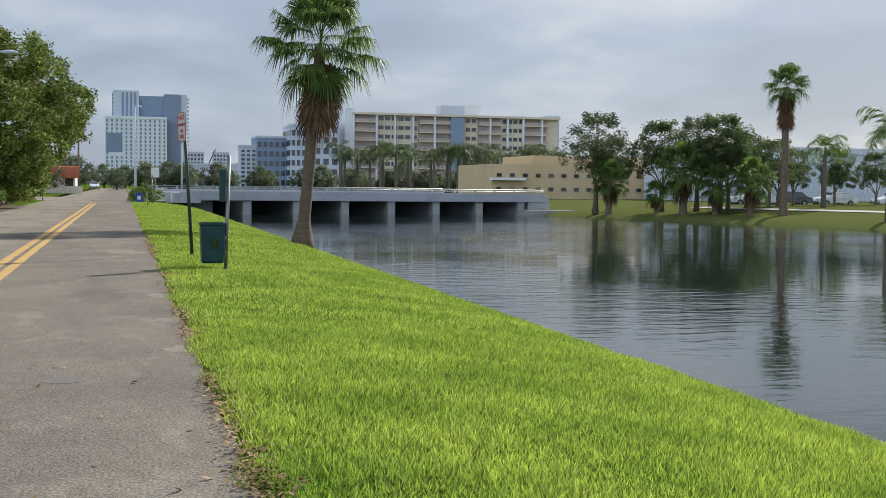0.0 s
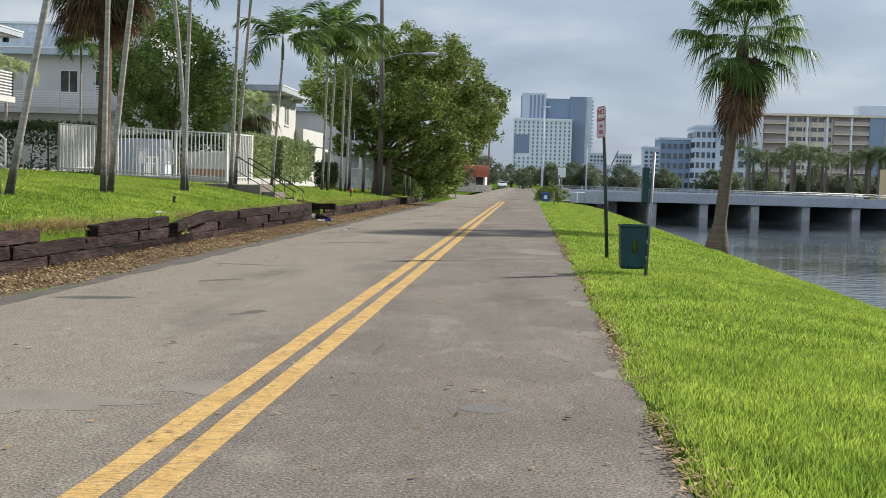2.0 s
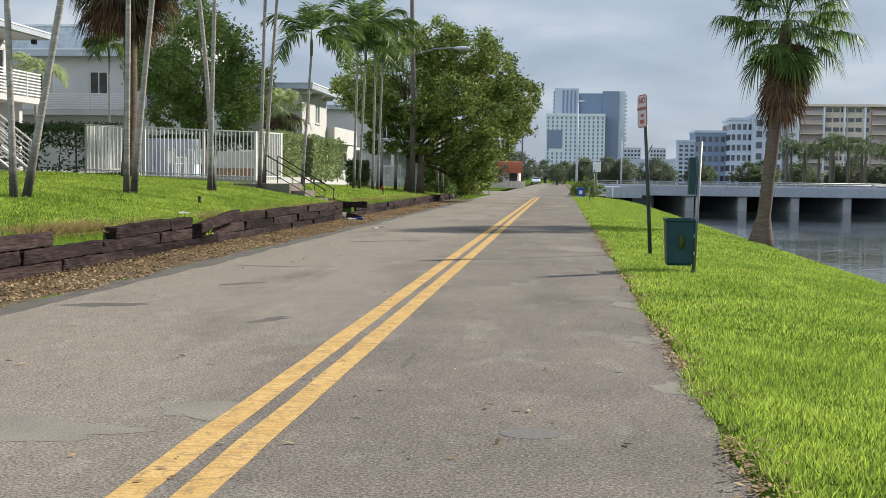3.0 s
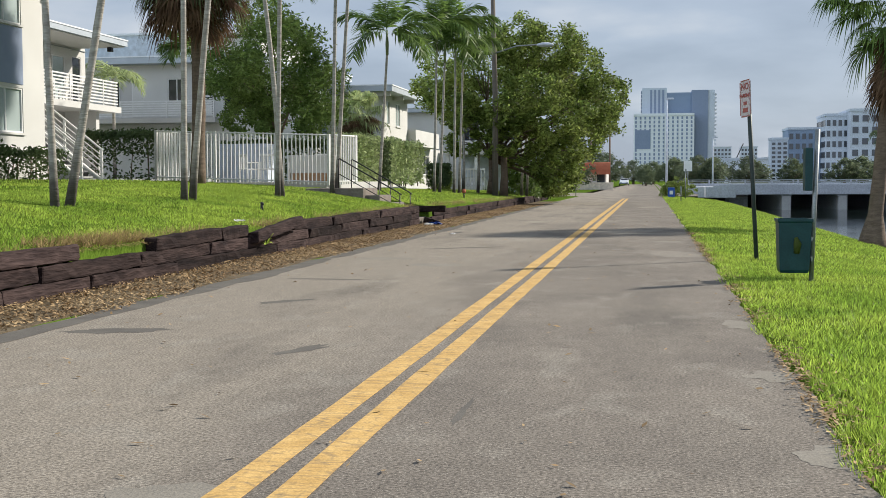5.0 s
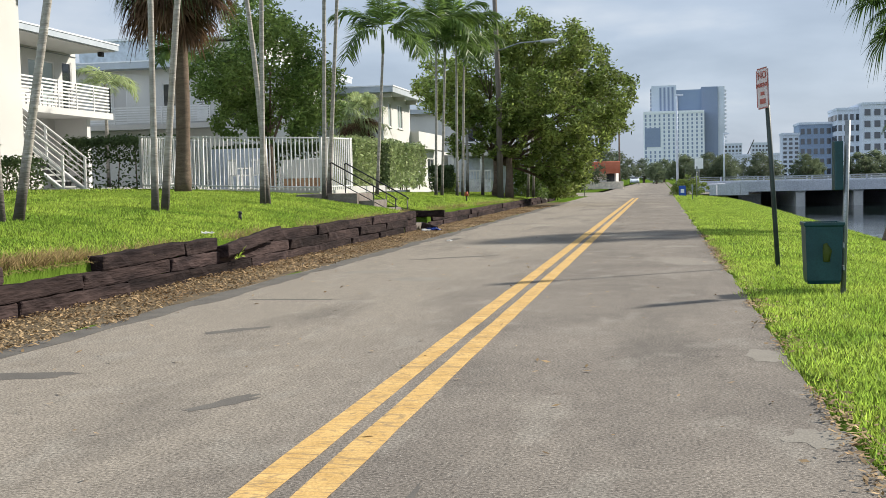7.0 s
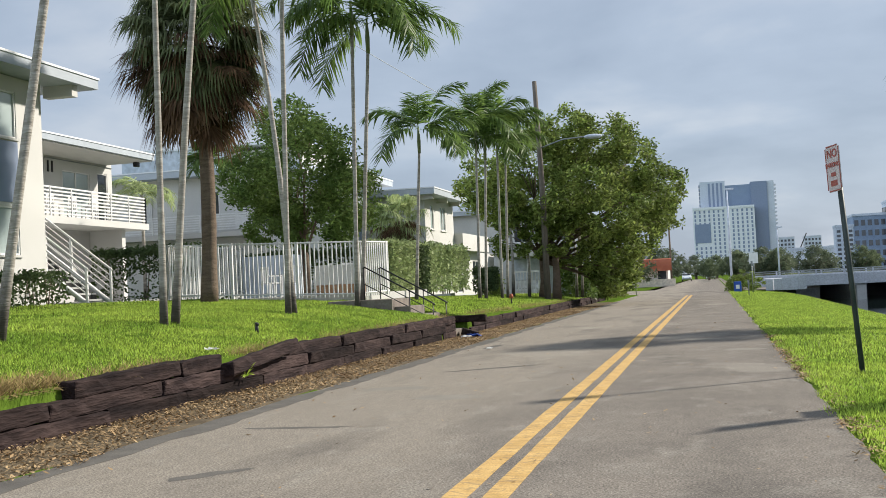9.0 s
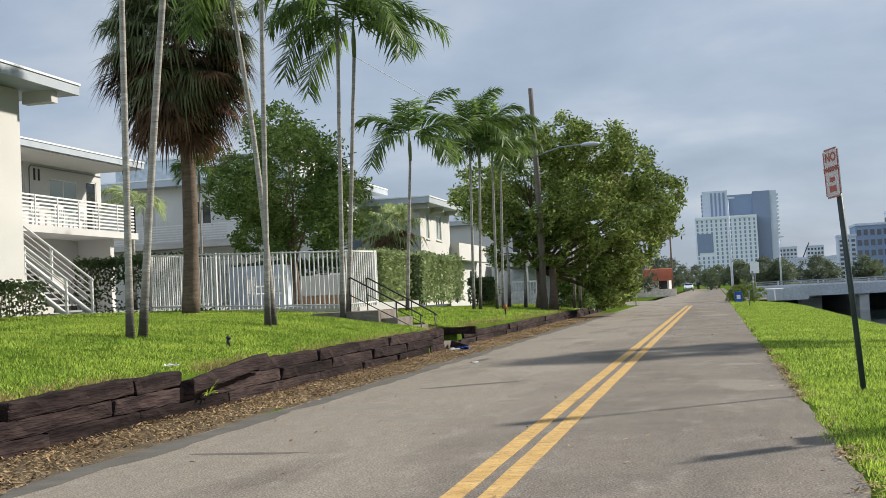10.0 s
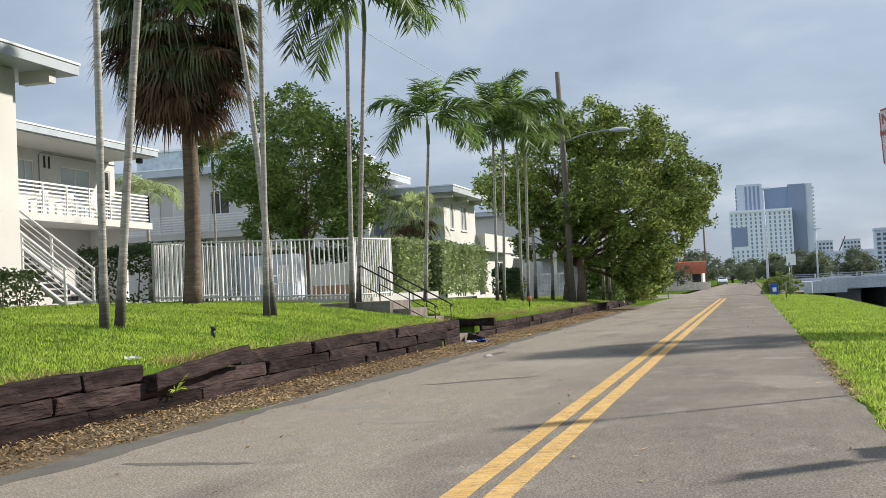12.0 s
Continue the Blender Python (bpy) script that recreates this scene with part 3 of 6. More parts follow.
# ---- broad-leaved trees ----
def leafy_tree(at, label, seed, trunk_r, fork, clumps, leaves, leaf, material, bark, category="tree", name="tree", group=""):
    """A tree with limbs to each clump; clumps are (x, y, z, rx, ry, rz) from the foot."""
    rnd = random.Random(seed)
    tree = thing(name, at, label, category, group)
    bm = bmesh.new()
    tube(bm, [(0, 0, -0.15), (0.05, 0.02, fork * 0.4), (0.0, 0.0, fork)], [trunk_r * 1.5, trunk_r * 1.05, trunk_r * 0.85], 12)
    for (cx, cy, cz, rx, ry, rz) in clumps:
        m = Vector((cx * 0.45, cy * 0.45, fork + (cz - fork) * 0.55)) + Vector((rnd.uniform(-0.3, 0.3), rnd.uniform(-0.3, 0.3), 0))
        tube(bm, [(0, 0, fork * 0.85), m, (cx, cy, cz)], [trunk_r * 0.42, trunk_r * 0.24, trunk_r * 0.06], 7)
        for _ in range(3):
            e = Vector((cx + rnd.uniform(-0.8, 0.8) * rx, cy + rnd.uniform(-0.8, 0.8) * ry, cz + rnd.uniform(-0.5, 0.8) * rz))
            tube(bm, [m, m.lerp(e, 0.6) + Vector((0, 0, 0.15)), e], [trunk_r * 0.16, trunk_r * 0.1, trunk_r * 0.03], 5)
    part("trunk", bm, bark, tree, "trunk with spreading limbs")
    vol = [c[3] * c[4] * c[5] for c in clumps]
    v, f = [], []
    for c, share in zip(clumps, vol):
        n = int(leaves * share ** 0.75 / sum(s ** 0.75 for s in vol))
        tufts = max(5, n // 60)
        for t in range(tufts):
            d = Vector((rnd.gauss(0, 1), rnd.gauss(0, 1), rnd.gauss(0, 1))).normalized() * rnd.uniform(0.72, 1.05)
            mid = Vector((c[0] + d.x * c[3], c[1] + d.y * c[4], c[2] + d.z * c[5]))
            spread = rnd.uniform(0.12, 0.26) * min(c[3], c[5]) + leaf
            for _ in range(n // tufts):
                p = mid + Vector((max(-1.8, min(1.8, rnd.gauss(0, 1))), max(-1.8, min(1.8, rnd.gauss(0, 1))), max(-1.5, min(1.5, rnd.gauss(0, 0.8))))) * spread * 0.6
                a = Vector((rnd.gauss(0, 1), rnd.gauss(0, 1), rnd.gauss(0, 0.7))).normalized()
                b = a.orthogonal().normalized()
                s = leaf * rnd.uniform(0.7, 1.25)
                k = len(v)
                v += [tuple(p - a * s), tuple(p + b * s * 0.42), tuple(p + a * s), tuple(p - b * s * 0.42)]
                f.append((k, k + 1, k + 2, k + 3))
    quads("crown", v, f, material, tree, "dense crown of small leaves")
    return tree


# ---- street furniture on the bank ----
M_red = surface("red_print", (0.26, 0.07, 0.06), (0.34, 0.11, 0.09), scale=5, rough=0.6, bump=0.0)
M_signwhite = surface("weathered_sign_white", (0.42, 0.38, 0.37), (0.52, 0.47, 0.46), scale=4, rough=0.6, bump=0.0)
M_paper = surface("white_paper", (0.75, 0.75, 0.74), (0.85, 0.85, 0.84), scale=3, rough=0.8, bump=0.0)
M_blue = surface("blue_plastic", (0.015, 0.06, 0.32), (0.03, 0.10, 0.42), scale=4, rough=0.45, bump=0.0)
M_black = surface("black_metal", (0.015, 0.015, 0.016), (0.03, 0.03, 0.032), scale=5, rough=0.5, bump=0.05)
M_carwhite = surface("white_car_paint", (0.70, 0.71, 0.72), (0.74, 0.75, 0.76), scale=1, rough=0.25, bump=0.0, fine=2, spec=0.5)
M_cargrey = surface("grey_car_paint", (0.10, 0.11, 0.12), (0.13, 0.14, 0.15), scale=1, rough=0.25, bump=0.0, fine=2, spec=0.5)
M_tyre = surface("tyre_rubber", (0.015, 0.015, 0.015), (0.025, 0.025, 0.025), scale=6, rough=0.85, bump=0.1)
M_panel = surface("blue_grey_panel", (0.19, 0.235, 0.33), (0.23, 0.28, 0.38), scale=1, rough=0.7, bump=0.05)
M_paleglass = surface("pale_reflective_glass", (0.30, 0.36, 0.36), (0.38, 0.44, 0.43), scale=0.8, rough=0.12, bump=0.0, spec=0.7)
# grey with shade in it for the lower wall; slabs and decks share it
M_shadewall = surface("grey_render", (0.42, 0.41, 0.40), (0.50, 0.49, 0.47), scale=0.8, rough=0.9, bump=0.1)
M_awning = surface("red_awning_cloth", (0.38, 0.10, 0.055), (0.46, 0.15, 0.08), scale=2, rough=0.8, bump=0.1)
M_litter = leaf_material("dead_leaves", (0.18, 0.110, 0.055), (0.43, 0.31, 0.170), 0.1, 0.8, 0.5)
M_straw = leaf_material("dry_grass", (0.22, 0.16, 0.07), (0.34, 0.26, 0.12), 0.2, 0.8, 0.4)


def street_sign(at):
    s = thing("street_sign", at, "leaning no-parking sign, red on weathered white plate, dark post", "sign")
    top = Vector((-0.17, 0.0, 2.82))
    part("post", tubed([(0, 0, -0.1), top], 0.034, 8), M_darkpost, s)
    bm = boxed(-0.15, 0.15, -0.006, 0.006, -0.29, 0.29)
    bmesh.ops.bevel(bm, geom=[e for e in bm.edges if abs(e.verts[0].co.y - e.verts[1].co.y) > 0.005], offset=0.03, segments=3, affect="EDGES")
    p = part("sign_panel", bm, M_signwhite, s, "weathered white plate with rounded corners")
    p.matrix_local = Matrix.Translation(top + Vector((-0.035, -0.02, -0.26))) @ pose(0, 0, 0, 0, -3.6, -63)
    for x0, x1, z0, z1 in ((-0.12, 0.12, 0.272, 0.286), (-0.12, 0.12, -0.286, -0.272), (-0.148, -0.134, -0.26, 0.26), (0.134, 0.148, -0.26, 0.26)):
        part("border", boxed(x0, x1, -0.010, -0.0065, z0, z1), M_red, p, "dark red border line")
    for x0, x1, z0, z1 in ((-0.05, 0.05, -0.10, -0.05), (-0.07, 0.07, -0.22, -0.15)):
        part("print_bar", boxed(x0, x1, -0.010, -0.0065, z0, z1), M_red, p)
    for word, size, z in (("NO", 0.14, 0.14), ("PARKING", 0.075, 0.02)):
        t = bpy.data.curves.new("lettering", "FONT")
        t.body, t.size, t.extrude, t.offset, t.align_x = word, size, 0.002, 0.003, "CENTER"
        t.materials.append(M_red)
        ob = new("lettering", t)
        ob.parent = p
        ob.matrix_local = pose(0, -0.009, z, 90, 0, 0)
    return s


street_sign((3.22, 22.1, -0.04))

can = thing("litter_bin", (3.56, 18.5, -0.07), "dark teal plastic litter bin hung on a galvanised post", "litter bin")
part("post", tubed([(0, 0, -0.1), (0.06, 0, 1.95)], 0.03, 8), M_galv, can, "perforated galvanised post")
bm = bmesh.new()
rings = []
for z, w, d in ((0.15, 0.165, 0.15), (0.19, 0.18, 0.17), (0.78, 0.20, 0.195), (0.80, 0.215, 0.21), (0.83, 0.215, 0.21), (0.83, 0.19, 0.185), (0.3, 0.17, 0.16)):
    rings.append([bm.verts.new((-0.22 + sx * w, sy * d, z)) for sx, sy in ((-1, -1), (1, -1), (1, 1), (-1, 1))])
for a, b in zip(rings, rings[1:]):
    for k in range(4):
        bm.faces.new((a[k], a[(k + 1) % 4], b[(k + 1) % 4], b[k]))
bm.faces.new(rings[0][::-1])
bm.faces.new(rings[-1])
bmesh.ops.recalc_face_normals(bm, faces=bm.faces)
part("body", bm, M_bin, can)
part("dispenser_box", boxed(-0.10, -0.005, -0.11, 0.11, 1.18, 1.72, bevel=0.012), M_bin, can, "flat dark teal bag dispenser box")
part("bracket", boxed(-0.02, 0.0, -0.15, 0.15, 0.55, 0.60), M_galv, can)
part("bracket", boxed(-0.02, 0.0, -0.15, 0.15, 0.30, 0.35), M_galv, can)
bm = bmesh.new()
tube(bm, [(-0.20, -0.188, 0.40), (-0.19, -0.192, 0.52), (-0.21, -0.190, 0.60)], [0.035, 0.05, 0.02], 6)
part("sticker", bm, M_leaf, can, "torn green sticker")

fan_palm((7.6, 36.8, -0.62), 6.6, (0.62, 0.2), "tall fan palm with a rough brown trunk on the canal bank", 5, 0.19, 46, 46, blade=1.0, stalk=1.4, flare=2.2, bow=0.0, skirt=1.5)
fan_palm((-11.3, 34.95, 1.25), 6.85, (-0.2, 0.3), "cabbage palm with a thick dead brown frond skirt by the fence", 8, 0.19, 110, 62, blade=1.1, stalk=1.35, flare=1.25, bow=0.12, skirt=1.0, spread=1.5, leafmat=M_sabal)

# ---- slender palms on the lawn: foot, height, lean, bend ----
PALMS = [(-7.3, 24.43, 8.2, 0.11, 0.0, 0.0, 0.054), (-7.3, 24.82, 8.4, 0.92, 0.1, -0.05, 0.060), (-7.3, 30.12, 8.9, 0.21, 0.0, 0.0, 0.054), (-7.3, 30.45, 7.0, -0.73, 0.2, 0.10, 0.060),
         (-7.3, 35.0, 7.0, 0.19, 0, 0.0, 0.054), (-7.3, 35.42, 6.6, 0.47, 0, 0.0, 0.054), (-7.3, 19.5, 7.6, -0.2, 0, 0, 0.054), (-7.3, 19.92, 7.8, 1.45, 0.1, 0.0, 0.060),
         (-7.9, 43.3, 4.9, 0.26, 0.3, 0.0, 0.054), (-7.45, 51.5, 6.4, 0.15, 0, 0, 0.054), (-7.3, 52.0, 5.6, 0.25, 0, 0, 0.054), (-7.1, 54.5, 6.8, 0.1, 0, 0, 0.054), (-6.95, 55, 6.2, 0.2, 0, 0, 0.054)]
for i, (x, y, h, lx, ly, b, r) in enumerate(PALMS):
    slender_palm((x, y, lawn_z(x, y) - 0.02), h, (lx, ly), "slender palm with a pale ringed trunk on the lawn", 20 + i, radius=r, bend=b, fronds=10 if i < 8 else 9, length=2.5 if i < 8 else 2.1)

leafy_tree((-6.35, 61.8, 0.55), "large spreading street tree overhanging the road", 3, 0.22, 2.0,
           [(-0.2, 0.3, 6.6, 1.7, 1.8, 1.4), (1.3, 0.2, 7.7, 1.6, 1.8, 1.2), (2.8, 1.4, 7.5, 1.7, 1.9, 1.2), (4.2, 2.4, 6.5, 1.5, 1.9, 1.2), (5.5, 3.0, 5.0, 1.4, 2.0, 1.2), (5.5, 3.4, 3.8, 1.0, 1.6, 0.9),
            (4.4, 2.0, 2.9, 1.1, 1.5, 1.1), (2.2, -1.2, 5.0, 1.6, 1.5, 1.1), (3.6, -0.6, 3.7, 1.5, 1.5, 1.0), (0.8, -1.8, 3.9, 1.4, 1.3, 0.8), (2.0, -1.6, 2.9, 1.2, 1.2, 0.7), (3.6, 0.2, 2.0, 1.2, 1.4, 0.9),
            (3.3, 0.2, 0.9, 1.0, 1.3, 0.9), (3.7, 1.4, 1.3, 0.8, 1.2, 0.9), (-1.9, 1.0, 5.0, 1.5, 1.7, 1.3), (-3.0, 2.0, 5.6, 1.4, 1.7, 1.4), (-0.9, -2.0, 3.3, 1.0, 1.0, 0.6), (4.4, 4.5, 4.6, 1.5, 1.9, 1.5), (2.0, 3.0, 5.6, 2.0, 2.0, 1.5), (3.3, 0.8, 0.5, 0.8, 0.9, 0.6), (2.5, -0.4, 1.7, 1.0, 1.0, 0.8), (3.0, 0.3, 0.4, 0.6, 0.8, 0.5), (-1.2, -1.6, 2.6, 0.9, 0.8, 0.7), (0.1, -2.0, 2.5, 0.9, 0.8, 0.6), (1.3, -1.6, 1.9, 0.7, 0.7, 0.5)],
           58000, 0.115, M_leaf, M_bark)
leafy_tree((-5.6, 60.4, 0.5), "slim tree stem beside the large street tree", 31, 0.16, 2.6, [(0.3, 0.3, 4.2, 1.2, 1.2, 1.0)], 2200, 0.14, M_leaf, M_bark)
leafy_tree((-11.9, 44, 1.25), "round green tree behind the pool fence", 4, 0.13, 1.5,
           [(0, 0, 4.3, 1.9, 1.9, 1.7), (1.5, 0, 3.3, 1.2, 1.3, 1.2), (-1.5, 0, 3.9, 1.3, 1.4, 1.3), (-0.3, 0, 5.9, 1.0, 1.3, 0.9), (0.6, -0.3, 2.4, 1.6, 1.2, 0.8), (-1.0, 0, 2.4, 1.2, 1.2, 0.8)], 24000, 0.085, M_leaf_mid, M_bark)


# ---- hedges ----
def hedge(label, x0, x1, y0, y1, z0, z1, n, leaf, material, seed, holes=0.0):
    rnd = random.Random(seed)
    h = thing("hedge", ((x0 + x1) / 2, (y0 + y1) / 2, z0), label, "hedge")
    cx, cy = (x0 + x1) / 2, (y0 + y1) / 2
    bm = bmesh.new()
    for k in range(int(max(x1 - x0, y1 - y0) * 2.2)):
        u = rnd.random()
        px, py = (rnd.uniform(x0, x1) * 0.7 + cx * 0.3 - cx, y0 + u * (y1 - y0) - cy)
        tube(bm, [(px, py, -0.1), (px + rnd.uniform(-0.15, 0.15), py + rnd.uniform(-0.15, 0.15), (z1 - z0) * 0.85)], [0.025, 0.01], 5)
    tagged(part("stems", bm, M_bark, h), kind="stuff")
    v, f = [], []
    for _ in range(n):
        face = rnd.random()
        p = Vector((rnd.uniform(x0, x1), rnd.uniform(y0, y1), z0 + (z1 - z0) * rnd.random() ** 0.8))
        if face < 0.3:
            p.z = z1 + rnd.gauss(-0.06, 0.07)
        elif face < 0.6:
            p.x = x1 + rnd.gauss(-0.08, 0.08)
        elif face < 0.8:
            p.y = y0 + rnd.gauss(0.08, 0.08)
        if holes and p.z < z0 + (z1 - z0) * 0.55 and noise.noise((p.x * 2.2, p.y * 2.2, p.z * 2.2)) > -holes:
            continue
        p.z += 0.10 * noise.noise((p.x * 0.9, p.y * 0.9, 0.0))
        a = Vector((rnd.gauss(0, 1), rnd.gauss(0, 1), rnd.gauss(0, 0.8))).normalized()
        b = a.orthogonal().normalized()
        s = leaf * rnd.uniform(0.7, 1.3)
        q = p - Vector((cx, cy, z0))
        k = len(v)
        v += [tuple(q - a * s), tuple(q + b * s * 0.5), tuple(q + a * s), tuple(q - b * s * 0.5)]
        f.append((k, k + 1, k + 2, k + 3))
    quads("foliage", v, f, material, h)
    return h


hedge("clipped pale green hedge beside the steps", -9.7, -8.5, 43.0, 54.8, 1.1, 2.85, 15000, 0.075, M_hedge, 1)
hedge("loose dark green hedge between stair and fence", -18.0, -13.9, 40.6, 41.7, 1.2, 2.95, 8000, 0.065, M_leaf_dark, 2, 0.05)
hedge("low green shrub at the foot of the house", -16.1, -15.3, 28.0, 35.0, 1.15, 2.15, 4000, 0.06, M_leaf_dark, 3)
hedge("small rounded green bush on the lawn edge", -8.9, -8.0, 57.2, 59.0, 1.0, 2.0, 1500, 0.08, M_leaf_dark, 4)

hedge("dark green hedge at the back of the pool", -16.5, -8.4, 46.2, 47.0, 1.1, 2.75, 9000, 0.075, M_leaf_dark, 5)

# ---- pool fence ----
fence = thing("pool_fence", (-13.7, 37.5, 1.28), "white painted metal picket fence round the pool", "fence")
bpy.context.view_layer.update()
PICKET = {}


def bar_mesh(name, half, h):
    if (name, half, h) not in PICKET:
        me = bpy.data.meshes.new(name)
        bm = boxed(-half, half, -half, half, 0, h)
        bm.to_mesh(me)
        bm.free()
        me.materials.append(M_fence)
        PICKET[(name, half, h)] = me
    return PICKET[(name, half, h)]


def fence_run(p, q, zt0, zt1, h):
    p, q = Vector(p), Vector(q)
    n = int((q - p).length / 0.128)
    ang = math.degrees(math.atan2(q.y - p.y, q.x - p.x))
    base = fence.location
    for i in range(n + 1):
        u = i / n
        at = p.lerp(q, u)
        nm, half = ("post", 0.037) if i % 15 == 0 else ("picket", 0.0145)
        ob = new(nm, bar_mesh(nm, half, h))
        ob.parent = fence
        ob.matrix_local = Matrix.Translation((at.x - base.x, at.y - base.y, zt0 + (zt1 - zt0) * u - h - base.z)) @ pose(0, 0, 0, 0, 0, ang)
    for dz in (0.03, h - 0.10):
        a, b = (p.x - base.x, p.y - base.y, zt0 - dz - base.z), (q.x - base.x, q.y - base.y, zt1 - dz - base.z)
        part("rail", tubed([a, b], 0.027, 4), M_fence, fence)


fence_run((-13.7, 37.5, 0), (-8.1, 37.5, 0), 2.86, 2.68, 1.56)
fence_run((-8.1, 37.5, 0), (-7.75, 39.6, 0), 2.68, 2.71, 1.56)
fence_run((-13.7, 37.5, 0), (-13.7, 43.0, 0), 2.86, 2.9, 1.56)

tagged(part("pool_deck", boxed(-13.6, -8.2, 37.6, 46, 1.0, 1.22), M_shadewall), "pale concrete pool deck behind the fence", "paving", kind="structure")


def patio_chair(at, turn):
    c = thing("patio_chair", at, "white plastic patio chair", "chair", "white patio chairs", turn=turn)
    part("seat", boxed(-0.25, 0.25, -0.24, 0.24, 0.40, 0.44, bevel=0.012), M_fence, c)
    back = part("backrest", boxed(-0.25, 0.25, 0.22, 0.26, 0.84, 0.92, bevel=0.01), M_fence, c)
    for i in range(5):
        part("slat", boxed(-0.23 + i * 0.105, -0.18 + i * 0.105, 0.22, 0.25, 0.44, 0.84), M_fence, back)
    for sx in (-1, 1):
        part("armrest", boxed(sx * 0.25 - 0.03, sx * 0.25 + 0.03, -0.22, 0.24, 0.62, 0.66), M_fence, c)
        for sy in (-1, 1):
            part("leg", boxed(sx * 0.24 - 0.025, sx * 0.24 + 0.025, sy * 0.21 - 0.025, sy * 0.21 + 0.025, 0, 0.64 if sy < 0 else 0.44), M_fence, c)
    return c


first_chair = patio_chair((-10.6, 39.2, 1.22), 20)
for x, y, z, r in ((-9.7, 39.4, 1.22, -60), (-11.5, 39.9, 1.22, 140), (-9.1, 40.2, 1.22, 200), (-23.5, 48.6, 4.65, -100), (-23.5, 50.2, 4.65, -80), (-23.4, 46.8, 4.65, -95)):
    copy_thing(first_chair, pose(x, y, z, 0, 0, r))
planter = thing("planter", (-9.0, 39.0, 1.22), "long white planter with a brick base on the pool deck", "planter")
part("trough", boxed(-0.75, 0.75, -0.25, 0.25, 0.28, 0.85, bevel=0.02), M_white, planter)
part("base", boxed(-0.72, 0.72, -0.22, 0.22, 0.0, 0.28), surface("tan_brick", (0.30, 0.18, 0.10), (0.40, 0.26, 0.16), scale=6, rough=0.9), planter, "brown brick base")
shed = thing("pool_shed", (-12.6, 42.8, 1.22), "pale grey slatted pool pump cabinet", "cabinet")
part("body", boxed(-0.9, 0.9, -0.4, 0.4, 0, 1.35, bevel=0.02), M_palegrey, shed)
for i in range(6):
    part("slat", boxed(-0.85, 0.85, -0.43, -0.41, 0.12 + 0.2 * i, 0.24 + 0.2 * i), M_palegrey, shed)

# ---- steps from the lawn to the road ----
M_stone = surface("weathered_brown_stone", (0.13, 0.11, 0.095), (0.24, 0.21, 0.18), scale=4, rough=0.95, bump=0.7, fine=20)
st = thing("garden_steps", (-6.0, 36.0, 0.0), "worn concrete garden steps with a dark landing", "steps")
part("landing", boxed(-2.1, -0.4, -0.95, 0.78, 0.3, 1.04, bevel=0.02), M_stone, st)
for i, (x0, x1, z) in enumerate(((-0.4, 0.0, 0.84), (0.0, 0.4, 0.62), (0.4, 0.75, 0.40), (0.75, 1.05, 0.19))):
    part("step", boxed(x0, x1 + 0.02, -0.75, 0.7, 0, z, bevel=0.015), M_stone, st)
for yy in (-0.72, 0.72):
    r = thing("handrail", (-7.2, 36.0 + yy, 0.9), "thin black metal handrail at the steps", "handrail", "step handrails")
    part("rail", tubed([(0, 0, 0.95), (0.05, 0, 0.98), (1.75, 0, 0.02), (1.85, 0, -0.05)], 0.019, 6), M_black, r)
    for x, za, zb in ((0.02, -0.05, 0.96), (1.2, -0.62, 0.32), (1.8, -0.85, 0.0)):
        part("post", tubed([(x, 0, za), (x, 0, zb)], 0.017, 6), M_black, r)
    part("rail", tubed([(0.02, 0, 0.55), (1.8, 0, -0.42)], 0.013, 6), M_black, r)


# ---- houses ----
def wall_sheet(bm, axis, at, thick, a0, a1, z0, z1, holes):
    """A wall along x ('x') or y ('y') with rectangular openings (a0, a1, z0, z1)."""
    xs = sorted({a0, a1, *(v for h in holes for v in h[:2])})
    zs = sorted({z0, z1, *(v for h in holes for v in h[2:])})
    for p, q in zip(xs, xs[1:]):
        for r, s in zip(zs, zs[1:]):
            m, n = (p + q) / 2, (r + s) / 2
            if any(h[0] < m < h[1] and h[2] < n < h[3] for h in holes):
                continue
            if axis == "y":
                box(bm, at - thick, at, p, q, r, s)
            else:
                box(bm, p, q, at, at + thick, r, s)
    bmesh.ops.remove_doubles(bm, verts=bm.verts, dist=0.001)
    return bm


